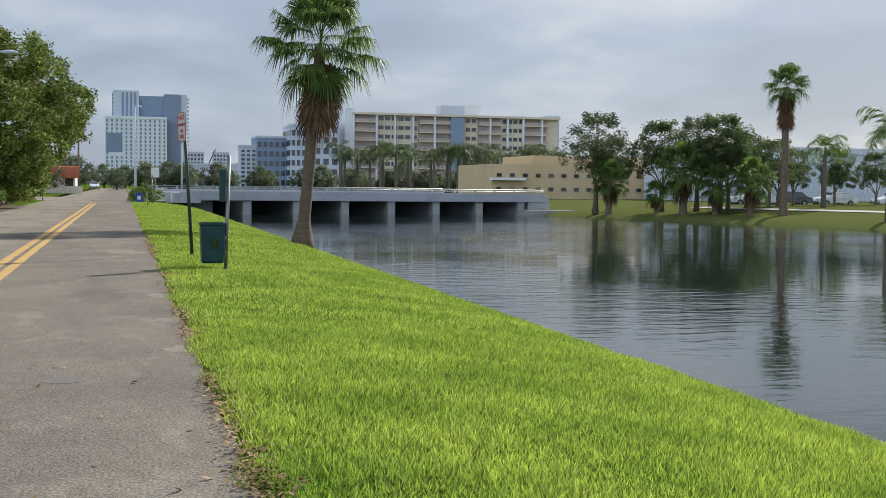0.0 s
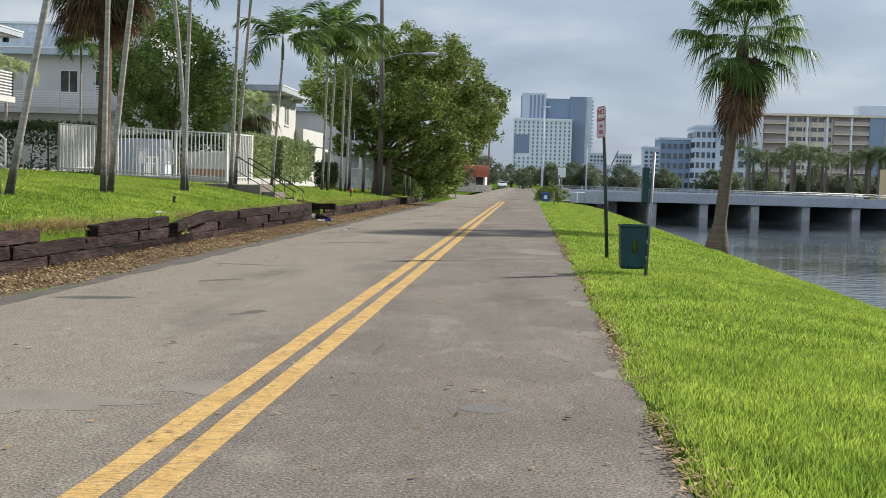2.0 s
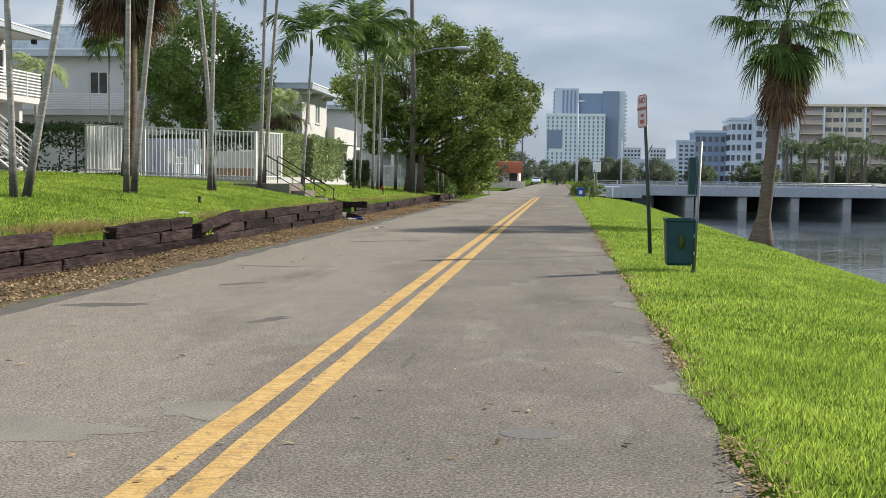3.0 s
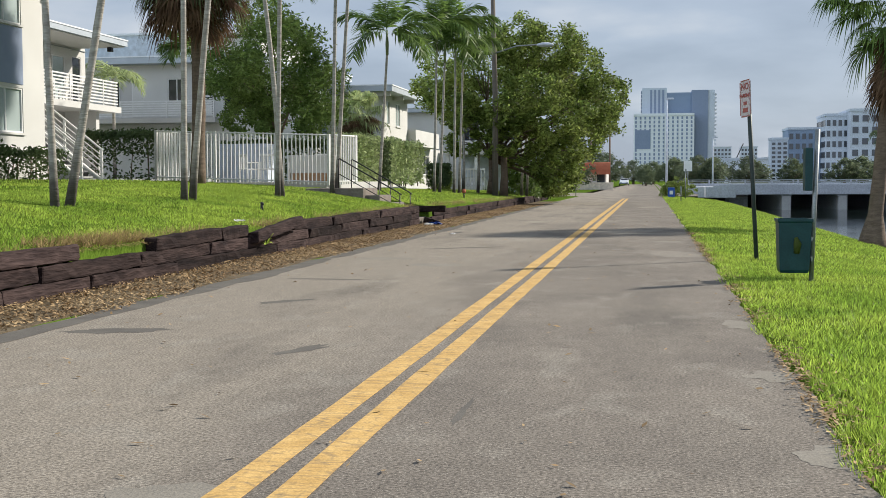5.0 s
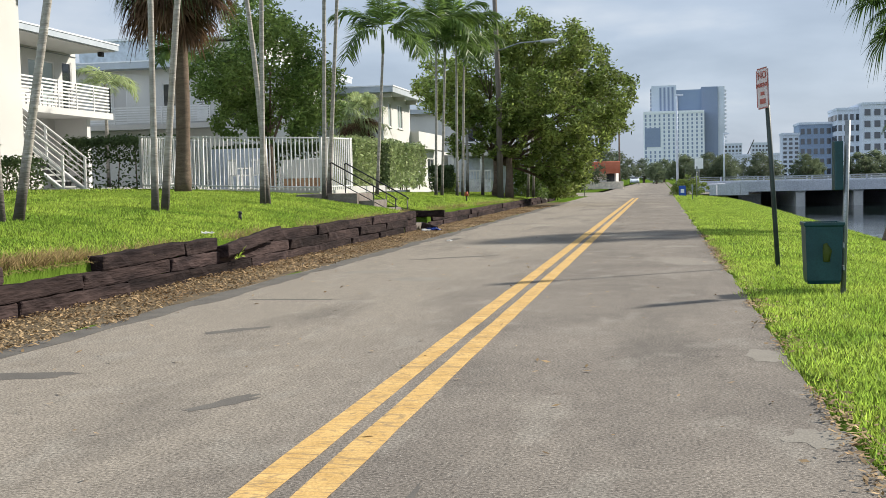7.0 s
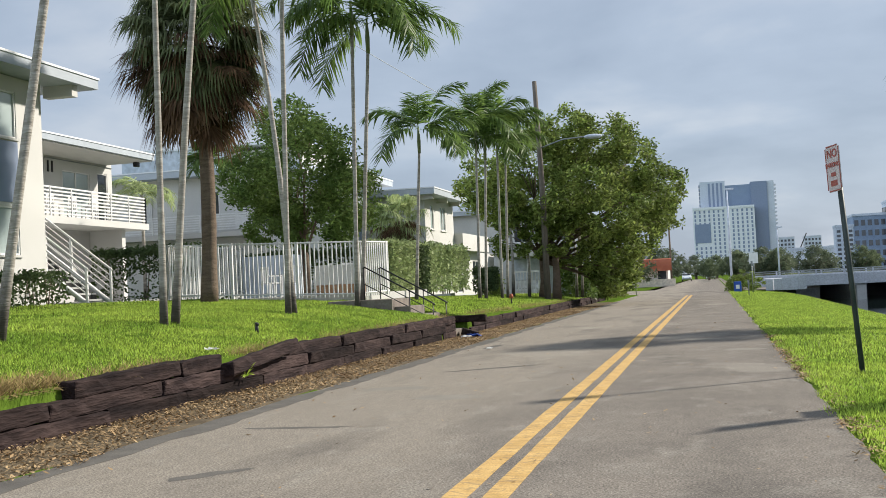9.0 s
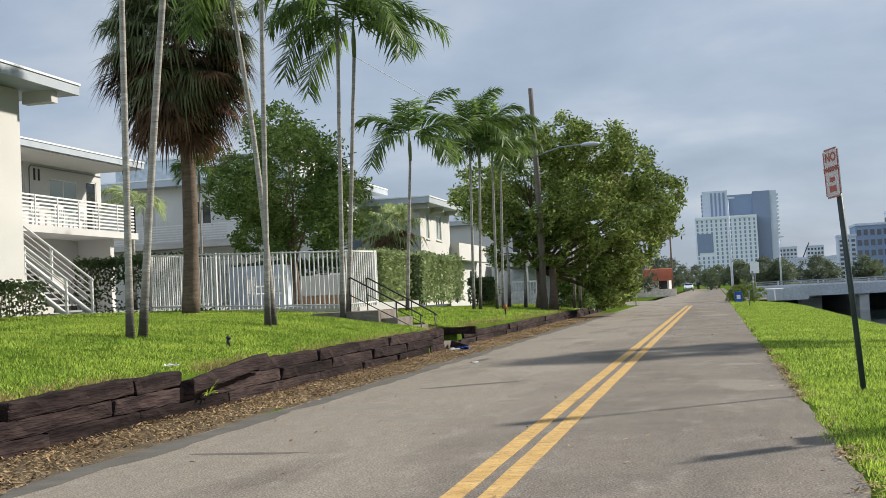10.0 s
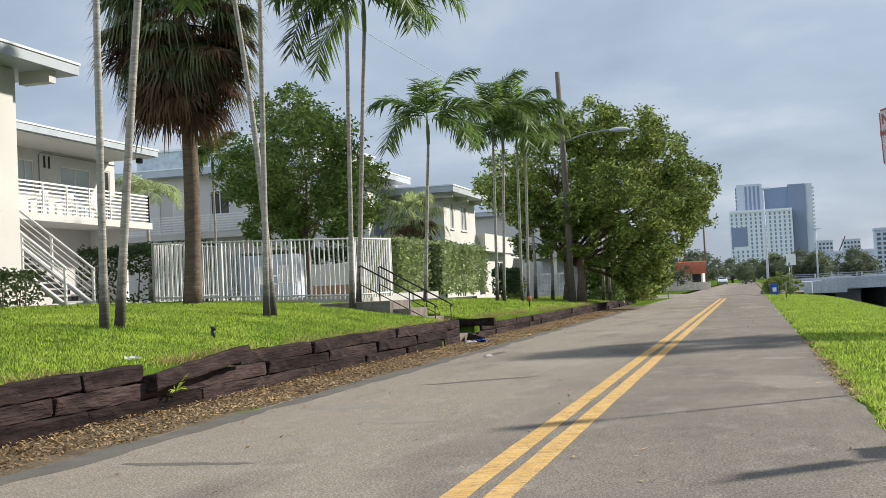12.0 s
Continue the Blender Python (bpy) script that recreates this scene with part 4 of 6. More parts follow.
def window(house, axis, at, a0, a1, z0, z1, glass, bars=1, name="window", out=1):
    """Frame, panes and sill set into an opening; axis as in wall_sheet."""
    fr = bmesh.new()
    w = 0.05

    def slab(p, q, r, s, d0, d1):
        if axis == "y":
            box(fr, at + d0, at + d1, p, q, r, s)
        else:
            box(fr, p, q, at - d1, at - d0, r, s)

    for p, q, r, s in ((a0, a0 + w, z0, z1), (a1 - w, a1, z0, z1), (a0 + w, a1 - w, z0, z0 + w), (a0 + w, a1 - w, z1 - w, z1)):
        slab(p, q, r, s, -0.10, -0.02)
    for k in range(bars):
        m = a0 + (a1 - a0) * (k + 1) / (bars + 1)
        slab(m - 0.025, m + 0.025, z0 + w, z1 - w, -0.09, -0.03)
    f = part(name, fr, M_fence, house)
    pane = bmesh.new()
    if axis == "y":
        box(pane, at - 0.075, at - 0.065, a0 + w, a1 - w, z0 + w, z1 - w)
    else:
        box(pane, a0 + w, a1 - w, at + 0.065, at + 0.075, z0 + w, z1 - w)
    part("pane", pane, glass, f)
    if name == "window":
        sill = bmesh.new()
        if axis == "y":
            box(sill, at - 0.1, at + 0.06, a0 - 0.05, a1 + 0.05, z0 - 0.06, z0)
        else:
            box(sill, a0 - 0.05, a1 + 0.05, at - 0.06, at + 0.1, z0 - 0.06, z0)
        part("sill", sill, M_white, f)


def flat_roof(house, x0, x1, y0, y1, z0, z1, fascia=None):
    part("roof", boxed(x0, x1, y0, y1, z0, z1 - 0.06), fascia or M_fascia, house, "flat roof with a grey-blue fascia")
    part("roof_edge", boxed(x0 - 0.03, x1 + 0.03, y0 - 0.03, y1 + 0.03, z1 - 0.06, z1), M_roofing, house, "white roof edge strip")


def railing(house, pts, z, h, bars, gap=1.5, r=0.016):
    """Horizontal-bar railing along a line of points."""
    rail = part("railing", tubed([(*pts[0], z + h), (*pts[0], z + h - 0.01)], 0.01, 4), M_fence, house, "white railing of horizontal bars")
    for p, q in zip(pts, pts[1:]):
        p, q = Vector(p), Vector(q)
        n = max(1, round((q - p).length / gap))
        for i in range(n + 1):
            c = p.lerp(q, i / n)
            part("post", boxed(c.x - 0.03, c.x + 0.03, c.y - 0.03, c.y + 0.03, z, z + h + 0.02), M_fence, rail)
        for k in range(bars):
            zz = z + 0.12 + (h - 0.12) * k / (bars - 1)
            d = (q - p).normalized().orthogonal() * 0.012
            bm = bmesh.new()
            vs = [bm.verts.new((*(c + s * d), zz + t)) for c in (p, q) for s, t in ((-1, -0.032), (1, -0.032), (1, 0.032), (-1, 0.032))]
            for a in range(4):
                bm.faces.new((vs[a], vs[(a + 1) % 4], vs[4 + (a + 1) % 4], vs[4 + a]))
            part("bar", bm, M_fence, rail)
    return rail


def house_thing(label):
    h = new("apartment_house")
    return tagged(h, label, "house")


# the house with the balcony
ha = house_thing("white two-storey apartment house with a railed balcony and stair")
part("wall", wall_sheet(bmesh.new(), "y", -24.5, 0.25, 37, 54.0, 4.4, 7.5, [(47.2, 48.2, 5.85, 6.95), (49.95, 52.1, 4.95, 6.9), (52.75, 53.6, 4.65, 7.0)]), M_white, ha, "white rendered upper wall")
# greyer than the wall above: the balcony's shade is put into its colour
part("lower_wall", wall_sheet(bmesh.new(), "y", -24.3, 0.25, 37, 54.0, 1.1, 4.4, [(41.5, 43.5, 2.2, 3.6)]), M_shadewall, ha, "ground-floor wall in grey that holds the balcony shade")
part("end_wall", boxed(-31, -24.76, 53.75, 54.0, 1.1, 7.5), M_white, ha)
window(ha, "y", -24.5, 47.2, 48.2, 5.85, 6.95, M_paleglass)
window(ha, "y", -24.5, 49.95, 52.1, 4.95, 6.9, M_paleglass, 1)
window(ha, "y", -24.5, 52.75, 53.6, 4.65, 7.0, M_glass, 0, "door")
window(ha, "y", -24.3, 41.5, 43.5, 2.2, 3.6, M_paleglass)
flat_roof(ha, -31, -22.2, 36, 53.65, 7.45, 7.75)
part("soffit", boxed(-24.6, -22.3, 36.2, 53.5, 7.40, 7.45), M_white, ha, "white roof soffit")
part("balcony_slab", boxed(-24.5, -22.35, 36.5, 53.2, 4.38, 4.65), M_white, ha)
railing(ha, [(-22.45, 38.2), (-22.45, 53.1), (-24.4, 53.1)], 4.65, 1.1, 8)
part("fin_wall", boxed(-24.3, -22.8, 51.6, 51.9, 1.1, 4.38), M_white, ha)
bm = bmesh.new()
tube(bm, [(-24.47, 48.5, 4.7), (-24.47, 48.5, 7.2), (-24.47, 48.65, 7.3), (-24.47, 54.0, 7.3)], 0.02, 6)
part("conduit", bm, M_galv, ha)
txt = bpy.data.curves.new("house_number", "FONT")
txt.body, txt.size, txt.extrude, txt.offset = "11", 0.62, 0.012, 0.022
txt.materials.append(M_black)
num = new("house_number", txt)
num.matrix_world = pose(-24.48, 48.72, 6.75, 90, 0, 90)
num.parent = ha
lampa = part("floodlight", boxed(-22.9, -22.7, 53.0, 53.25, 7.18, 7.38, bevel=0.02), M_black, ha, "small black floodlight under the roof")

# outside stair of that house
stair = new("outside_stair")
tagged(stair, "white outside stair with dark treads and bar railing", "stair")
for i in range(17):
    x, z = -15.75 - 0.235 * i, 1.42 + 0.182 * i
    part("tread", boxed(x - 0.26, x, 36.3, 37.5, z - 0.05, z), M_concrete, stair, "dark concrete tread")
    part("riser", boxed(x - 0.26, x - 0.235, 36.33, 37.47, z - 0.05, z + 0.13), M_black, stair)
for yy in (36.22, 37.55):
    for dz, rr in ((-0.08, 0.075), (0.92, 0.035), (0.72, 0.018), (0.54, 0.018), (0.36, 0.018), (0.2, 0.018)):
        part("stringer" if rr > 0.05 else "rail", tubed([(-15.5, yy, 1.32 + dz), (-19.6, yy, 1.32 + 0.775 * 4.1 + dz)], rr, 4), M_fence, stair)
    for i in range(4):
        x = -15.55 - i * 1.25
        z = 1.32 + 0.775 * (-15.5 - x)
        part("post", boxed(x - 0.03, x + 0.03, yy - 0.03, yy + 0.03, max(1.15, z - 0.15), z + 0.95), M_fence, stair)

tagged(part("house_paving", boxed(-24.3, -18.2, 36.0, 59.0, 1.0, 1.36), M_concrete), "pale concrete paving under the balcony", "paving", kind="structure")

# the near house
hn = house_thing("white two-storey apartment house with blue-grey panels under wide eaves")
part("wall", wall_sheet(bmesh.new(), "y", -16.3, 0.25, 14, 35.45, 1.1, 7.4, [(31.6, 34.25, 5.75, 7.0), (31.6, 34.25, 2.66, 3.95), (24, 27, 5.75, 7.0), (24, 27, 2.66, 3.95)]), M_white, hn)
part("end_wall", boxed(-22.0, -16.56, 35.2, 35.45, 1.1, 7.4), M_white, hn)
part("back_wall", boxed(-22.3, -22.05, 14, 35.45, 1.1, 7.4), M_white, hn)
part("front_end_wall", boxed(-22.0, -16.56, 14, 14.25, 1.1, 7.4), M_white, hn)
for y0 in (24, 31.6):
    y1 = y0 + (3 if y0 == 24 else 2.65)
    window(hn, "y", -16.3, y0, y1, 5.75, 7.0, M_paleglass, 2)
    window(hn, "y", -16.3, y0, y1, 2.66, 3.95, M_paleglass, 2)
    part("panel", boxed(-16.30, -16.275, y0, y1, 4.05, 5.66), M_panel, hn, "blue-grey panel between windows")
flat_roof(hn, -23, -15.4, 13, 37.0, 7.42, 7.75)
part("beam", boxed(-16.5, -15.6, 35.9, 36.2, 7.1, 7.42), M_white, hn)

# the house facing along the road
hb = house_thing("white two-storey apartment house with an upper walkway")
part("wall", wall_sheet(bmesh.new(), "x", 60.5, 0.25, -32, -15.3, 1.1, 6.62, [(-23.25, -22.25, 5.4, 6.6), (-20.2, -19.2, 4.6, 6.6), (-21.35, -20.75, 4.65, 6.6), (-26.0, -25.2, 4.6, 6.6)]), M_white, hb)
part("east_wall", wall_sheet(bmesh.new(), "y", -15.3, 0.25, 60.76, 64.6, 1.1, 6.62, [(61.3, 62.6, 5.3, 6.5), (61.3, 62.6, 2.6, 3.6)]), M_white, hb)
part("upper_wall", boxed(-32, -17.6, 60.5, 60.75, 6.62, 7.32), M_white, hb)
window(hb, "x", 60.5, -23.25, -22.25, 5.4, 6.6, M_glass)
window(hb, "x", 60.5, -20.2, -19.2, 4.6, 6.6, M_glass, 0, "door")
window(hb, "x", 60.5, -26.0, -25.2, 4.6, 6.6, M_shadewall, 0, "door")
window(hb, "x", 60.5, -21.35, -20.75, 4.65, 6.6, M_glass, 0, "door")
for i in range(9):
    part("shutter_slat", boxed(-21.4, -20.8, 60.40, 60.46, 4.70 + 0.13 * i, 4.78 + 0.13 * i), M_fence, hb)
window(hb, "y", -15.3, 61.3, 62.6, 5.3, 6.5, M_paleglass)
window(hb, "y", -15.3, 61.3, 62.6, 2.6, 3.6, M_paleglass)
part("panel", boxed(-15.3, -15.27, 61.3, 62.6, 3.7, 5.2), M_panel, hb, "blue-grey panel between windows")
flat_roof(hb, -33, -17.6, 59.6, 73, 7.32, 7.7)
flat_roof(hb, -17.55, -14.5, 59.5, 65.0, 6.62, 6.95)
part("walkway_slab", boxed(-28, -20.2, 59.3, 60.5, 4.25, 4.5), M_shadewall, hb)
railing(hb, [(-27.9, 59.4), (-20.3, 59.4)], 4.5, 0.85, 7, 2.2)
bm = bmesh.new()
for k in range(7):
    tube(bm, [(-19.9 + 0.0, 59.5, 4.4 + 0.14 * k), (-17.6, 59.5, 2.6 + 0.14 * k)], 0.012, 4)
part("stair_rail", bm, M_fence, hb)

hd = house_thing("taller white house behind the others")
part("wall", boxed(-37, -29.5, 78, 90, 0.9, 11.2), M_palegrey, hd)
part("bright_wall", boxed(-29.48, -24.5, 79, 90, 0.9, 11.0), M_white, hd, "sunlit white wall")
part("roof_edge", boxed(-37.1, -24.4, 77.9, 90.1, 11.2, 11.35), M_roofing, hd)

# the house behind the hedge
hc = house_thing("white two-storey house with wide flat eaves and a low balcony")
part("front_wall", boxed(-18, -12.85, 64.0, 64.25, 0.9, 5.95), M_white, hc)
part("wall", wall_sheet(bmesh.new(), "y", -12.6, 0.25, 64.0, 70.6, 0.9, 5.95, [(65.2, 65.9, 4.3, 5.6), (67.4, 68.6, 4.3, 5.6)]), M_white, hc)
window(hc, "y", -12.6, 65.2, 65.9, 4.3, 5.6, M_paleglass, 0)
window(hc, "y", -12.6, 67.4, 68.6, 4.3, 5.6, M_paleglass, 1)
flat_roof(hc, -18.6, -11.8, 62.9, 71.0, 5.95, 6.3)
for y in (63.4, 66.6, 69.6):
    part("beam", boxed(-13.2, -12.0, y, y + 0.16, 5.72, 5.95), M_white, hc)
part("balcony_parapet", boxed(-12.9, -12.1, 70.6, 78.3, 3.3, 4.25), M_white, hc)
part("lower_wall", wall_sheet(bmesh.new(), "y", -12.7, 0.25, 70.6, 83, 0.6, 3.3, [(71.6, 72.8, 0.9, 3.1), (76, 78, 1.6, 2.8)]), M_white, hc)
part("upper_wall", boxed(-16, -15.7, 70.6, 83, 3.3, 5.9), M_white, hc)
window(hc, "y", -12.7, 71.6, 72.8, 0.9, 3.1, M_glass, 0, "door")
window(hc, "y", -12.7, 76, 78, 1.6, 2.8, M_glass, 1)
for i in range(6):
    part("shutter_slat", boxed(-12.72, -12.66, 70.9, 71.5, 1.9 + 0.2 * i, 2.02 + 0.2 * i), M_fence, hc)


cp = thing("carport", (-9.2, 82.0, 0.0), "grey flat-roofed carport with white posts and gate", "carport")
part("roof", boxed(-3.2, 3.4, -0.6, 7.5, 3.0, 3.35), M_shadewall, cp)
part("back_wall", boxed(-3.2, 3.4, 7.2, 7.5, -0.05, 3.0), M_palegrey, cp, "blue-grey shaded back wall")
part("end_wall", boxed(1.6, 3.4, 0.0, 0.2, -0.05, 2.0), M_palegrey, cp)
for i in range(4):
    part("post", boxed(-3.0 + i * 1.95, -2.8 + i * 1.95, -0.4, -0.2, -0.05, 3.0), M_fence, cp)
gate = part("gate", boxed(-1.9, -0.3, -0.5, -0.45, 1.95, 2.05), M_fence, cp, "white metal bar gate")
part("rail", boxed(-1.9, -0.3, -0.5, -0.45, 0.15, 0.25), M_fence, gate)
for i in range(9):
    part("bar", boxed(-1.9 + i * 0.19, -1.85 + i * 0.19, -0.49, -0.46, 0.1, 1.98), M_fence, gate)
wing = house_thing("white two-storey house wing behind the carport")
part("wall", wall_sheet(bmesh.new(), "x", 90.2, 0.25, -24, -6.9, -0.1, 6.4, [(-12.5, -11.3, 4.2, 5.6), (-9.5, -8.3, 4.2, 5.6)]), M_white, wing)
window(wing, "x", 90.2, -12.5, -11.3, 4.2, 5.6, M_glass, 1)
window(wing, "x", 90.2, -9.5, -8.3, 4.2, 5.6, M_glass, 1)
part("end_wall", boxed(-7.15, -6.9, 90.46, 91.7, -0.1, 6.4), M_white, wing)
flat_roof(wing, -24.5, -6.4, 89.6, 91.9, 6.4, 6.75)
# added hedge stands in for the tree's own low foliage in deep shadow
hedge("added green fill for the shaded low foliage of the street tree", -6.6, -4.7, 67.5, 79.0, 0.25, 2.0, 7000, 0.10, M_leaf_mid, 6)
hedge("clipped green bush beside the parked car", -9.9, -9.0, 63.0, 65.2, 0.6, 1.75, 1800, 0.08, M_leaf, 7)
for i, (x, y, h, lx) in enumerate(((-5.35, 66.2, 3.4, 0.1), (-5.15, 67.0, 3.3, -0.25), (-4.95, 68.6, 3.1, 0.1), (-6.9, 60.5, 3.6, -0.15), (-7.5, 59.6, 3.8, 0.1))):
    sapling = leafy_tree((x, y, lawn_z(x, y)), "thin pale young stem under the street tree", 40 + i, 0.06, h, [(lx, 0.2, h + 0.5, 0.7, 0.7, 0.5)], 900, 0.12, M_leaf, M_palmbark, group="thin stems under the street tree")


# ---- utility pole, wires and street lamp ----
up = thing("utility_pole", (-5.85, 59.2, 0.45), "weathered wooden utility pole with a street lamp arm", "utility pole")
part("pole", tubed([(0, 0, -0.2), (0.0, 0, 5), (-0.12, 0, 10.0)], [0.15, 0.13, 0.10], 10), M_pole, up)
part("arm", tubed([(-0.1, 0, 6.9), (1.1, -0.4, 7.2), (2.2, -0.8, 7.2)], 0.035, 6), M_galv, up)
lh = bmesh.new()
bmesh.ops.create_uvsphere(lh, u_segments=12, v_segments=8, radius=1, matrix=Matrix.Translation((2.5, -0.9, 7.17)) @ Matrix.Diagonal((0.42, 0.2, 0.11, 1)))
part("lamp_head", lh, M_palegrey, up, "grey cobra street lamp head")
for k, (dz, sag) in enumerate(((6.9, 0.5),)):
    w = thing("overhead_wire", (-5.93, 59.2, 0.45 + dz), "thin sagging overhead cable", "cable", "overhead wires")
    pts = []
    for i in range(15):
        u = i / 14
        pts.append((-14 * u * 0.55 + 0.4 * k, -60 * u, 5.0 * u - sag * math.sin(math.pi * u)))
    part("cable", tubed(pts, 0.009, 4), M_galv, w)


# ---- bridge ----
br = thing("bridge", (8.2, 90.3, 0.0), "low grey concrete road bridge on piers over the canal", "bridge", turn=9.0)
part("deck", boxed(0, 30.7, 0.3, 21.6, 0.30, 0.62), M_bridge, br)
part("fascia", boxed(-0.5, 30.2, 0.0, 0.28, 0.12, 0.86, bevel=0.03), M_bridge, br)
part("fascia", boxed(-0.5, 30.2, 21.7, 21.98, 0.12, 0.86, bevel=0.03), M_bridge, br)
for yy in (0.14, 21.84):
    for z in (1.02, 1.18):
        part("rail", tubed([(-1, yy, z), (30.1, yy, z)], 0.035, 6), M_galv, br)
    for i in range(16):
        part("rail_post", boxed(0.2 + i * 1.92, 0.32 + i * 1.92, yy - 0.05, yy + 0.05, 0.86, 1.2), M_bridge, br)
for k in range(5):
    ap0 = part("approach_parapet", boxed(-0.55, 0.0, -0.12, 0.12, -0.1, 0.86 - 0.05 * k), M_bridge, br)
    ap0.matrix_local = pose(-0.45 - 0.50 * k, 0.14 + 0.06 * k * k, 0, 0, 0, -9 * k)
for i in range(7):
    px = 3.3 + i * 4.1
    for yy in (0.5, 21.3):
        part("pier", boxed(px - 0.33, px + 0.33, yy - 0.3, yy + 0.3, -2.6, 0.02, bevel=0.04), M_concrete, br)
    # added cross-wall closes the view under the deck and keeps it dark
    part("added_shade_wall", boxed(px - 0.16, px + 0.16, 0.8, 21.2, -2.6, 0.02), M_bridge, br)
    part("pier_cap", boxed(px - 0.4, px + 0.4, 0.3, 21.6, 0.02, 0.30), M_bridge, br)
part("abutment", boxed(-0.3, 1.4, 4.0, 21.7, -2.6, 0.3), M_bridge, br)
part("abutment", boxed(28.6, 30.7, 0.2, 21.7, -2.6, 0.3), M_bridge, br)
part("slope_paving", boxed(27.5, 32.5, -1.6, 0.0, -1.3, -0.55), M_concrete, br)


# ---- vehicles ----
def car(at, turn, paint, label, van=False):
    c = thing("van" if van else "car", at, label, "van" if van else "car", turn=turn)
    L, W, H = (5.4, 1.95, 2.1) if van else (4.5, 1.78, 1.45)
    prof = [(-L / 2, 0.35), (-L / 2, 0.95), (-L / 2 + 0.15, H * 0.94), (-L / 2 + 0.5, H), (L * 0.2, H), (L * 0.34, 1.15), (L / 2 - 0.05, 0.95), (L / 2, 0.4)] if van else [(-L / 2, 0.35), (-L / 2, 0.85), (-L * 0.38, 0.95), (-L * 0.26, H - 0.02), (L * 0.05, H), (L * 0.22, 0.98), (L * 0.46, 0.82), (L / 2, 0.6), (L / 2, 0.35)]
    bm = bmesh.new()
    sides = []
    for s in (-1, 1):
        sides.append([bm.verts.new((x, s * (W / 2 - (0.16 if z > 1.05 else 0.0)), z)) for x, z in prof])
    n = len(prof)
    for k in range(n):
        bm.faces.new((sides[0][k], sides[0][(k + 1) % n], sides[1][(k + 1) % n], sides[1][k]))
    bm.faces.new(sides[0][::-1])
    bm.faces.new(sides[1])
    bmesh.ops.recalc_face_normals(bm, faces=bm.faces)
    bmesh.ops.bevel(bm, geom=list(bm.edges), offset=0.06, segments=2, affect="EDGES")
    part("body", bm, paint, c)
    z0, z1 = (1.2, H - 0.15) if van else (0.98, H - 0.1)
    for s in (-1, 1):
        part("side_window", boxed(-L * 0.22, L * 0.12, s * (W / 2 - 0.17) - 0.03, s * (W / 2 - 0.17) + 0.05, z0, z1, bevel=0.015), M_glass, c)
    ws = part("windscreen", boxed(-0.02, 0.02, -W * 0.38, W * 0.38, -0.24, 0.24), M_glass, c)
    ws.matrix_local = pose(L * (0.27 if van else 0.145), 0, (z0 + z1) / 2 + 0.04, 0, -35 if not van else -25, 0)
    part("bumper", boxed(L / 2 - 0.02, L / 2 + 0.06, -W * 0.45, W * 0.45, 0.32, 0.55, bevel=0.02), M_cargrey, c)
    for s in (-1, 1):
        part("headlight", boxed(L / 2 - 0.12, L / 2 + 0.02, s * W * 0.34 - 0.15, s * W * 0.34 + 0.15, 0.62, 0.74, bevel=0.02), M_paleglass, c)
        for x in (-L * 0.3, L * 0.3):
            wh = part("tyre", tubed([(x, s * W / 2 - 0.1, 0.32), (x, s * W / 2 + 0.02, 0.32)], 0.32, 16), M_tyre, c)
            part("rim", tubed([(x, s * W / 2 - 0.02, 0.32), (x, s * W / 2 + 0.035, 0.32)], 0.19, 12), M_galv, wh)
    return c


car((-3.6, 245, 0.0), -90, M_carwhite, "white car parked beyond the crossing")
car((1.05, 247, 0.0), -90, M_carwhite, "white car waiting on the far road")
car((70, 99, -0.1), 180, M_carwhite, "white car parked across the canal")
car((64.5, 98.5, -0.1), 170, M_cargrey, "dark grey car parked across the canal")
car((60.5, 98.5, -0.1), 170, M_carwhite, "white car parked under trees across the canal")
car((77, 99, -0.1), 180, M_carwhite, "pale car parked across the canal")
car((-10.6, 84, 0.0), 90, M_carwhite, "white car parked beside the house")

# ---- corner of the crossing ----
bush = leafy_tree((3.3, 88.0, 0.0), "low flowering green bush at the road corner", 51, 0.06, 0.3, [(0, 0, 0.5, 0.8, 0.9, 0.5), (0.8, 0.5, 0.45, 0.7, 0.8, 0.45), (-0.5, 0.3, 0.4, 0.5, 0.7, 0.4), (0.2, 0.2, 1.0, 0.7, 0.7, 0.35)], 4000, 0.08, M_leaf, M_bark, "bush", "bush")
bb = thing("recycling_bin", (3.05, 86.0, -0.02), "blue plastic bin with a white label", "bin")
part("body", boxed(-0.24, 0.24, -0.24, 0.24, 0.0, 0.7, bevel=0.04), M_blue, bb)
part("label_plate", boxed(-0.12, 0.12, -0.255, -0.245, 0.22, 0.48), M_paper, bb)


def signpost(at, h, w, ph, material, label, back=M_galv):
    s = thing("sign_post", at, label, "sign")
    part("post", tubed([(0, 0, -0.05), (0, 0, h)], 0.03, 6), M_galv, s)
    part("sign_panel", boxed(-w / 2, w / 2, -0.05, -0.035, h - ph, h), material, s)


signpost((3.35, 72, -0.05), 0.9, 0.10, 0.3, M_galv, "short grey marker post on the bank")
signpost((4.3, 90, 0.0), 2.6, 0.6, 0.75, M_paper, "white road sign seen by the bridge")
signpost((3.9, 82, -0.05), 2.0, 0.12, 0.3, M_galv, "thin sign post near the bridge")
signpost((-3.9, 90.5, 0.0), 2.4, 0.6, 0.6, M_signwhite, "pale round-cornered stop sign at the crossing")


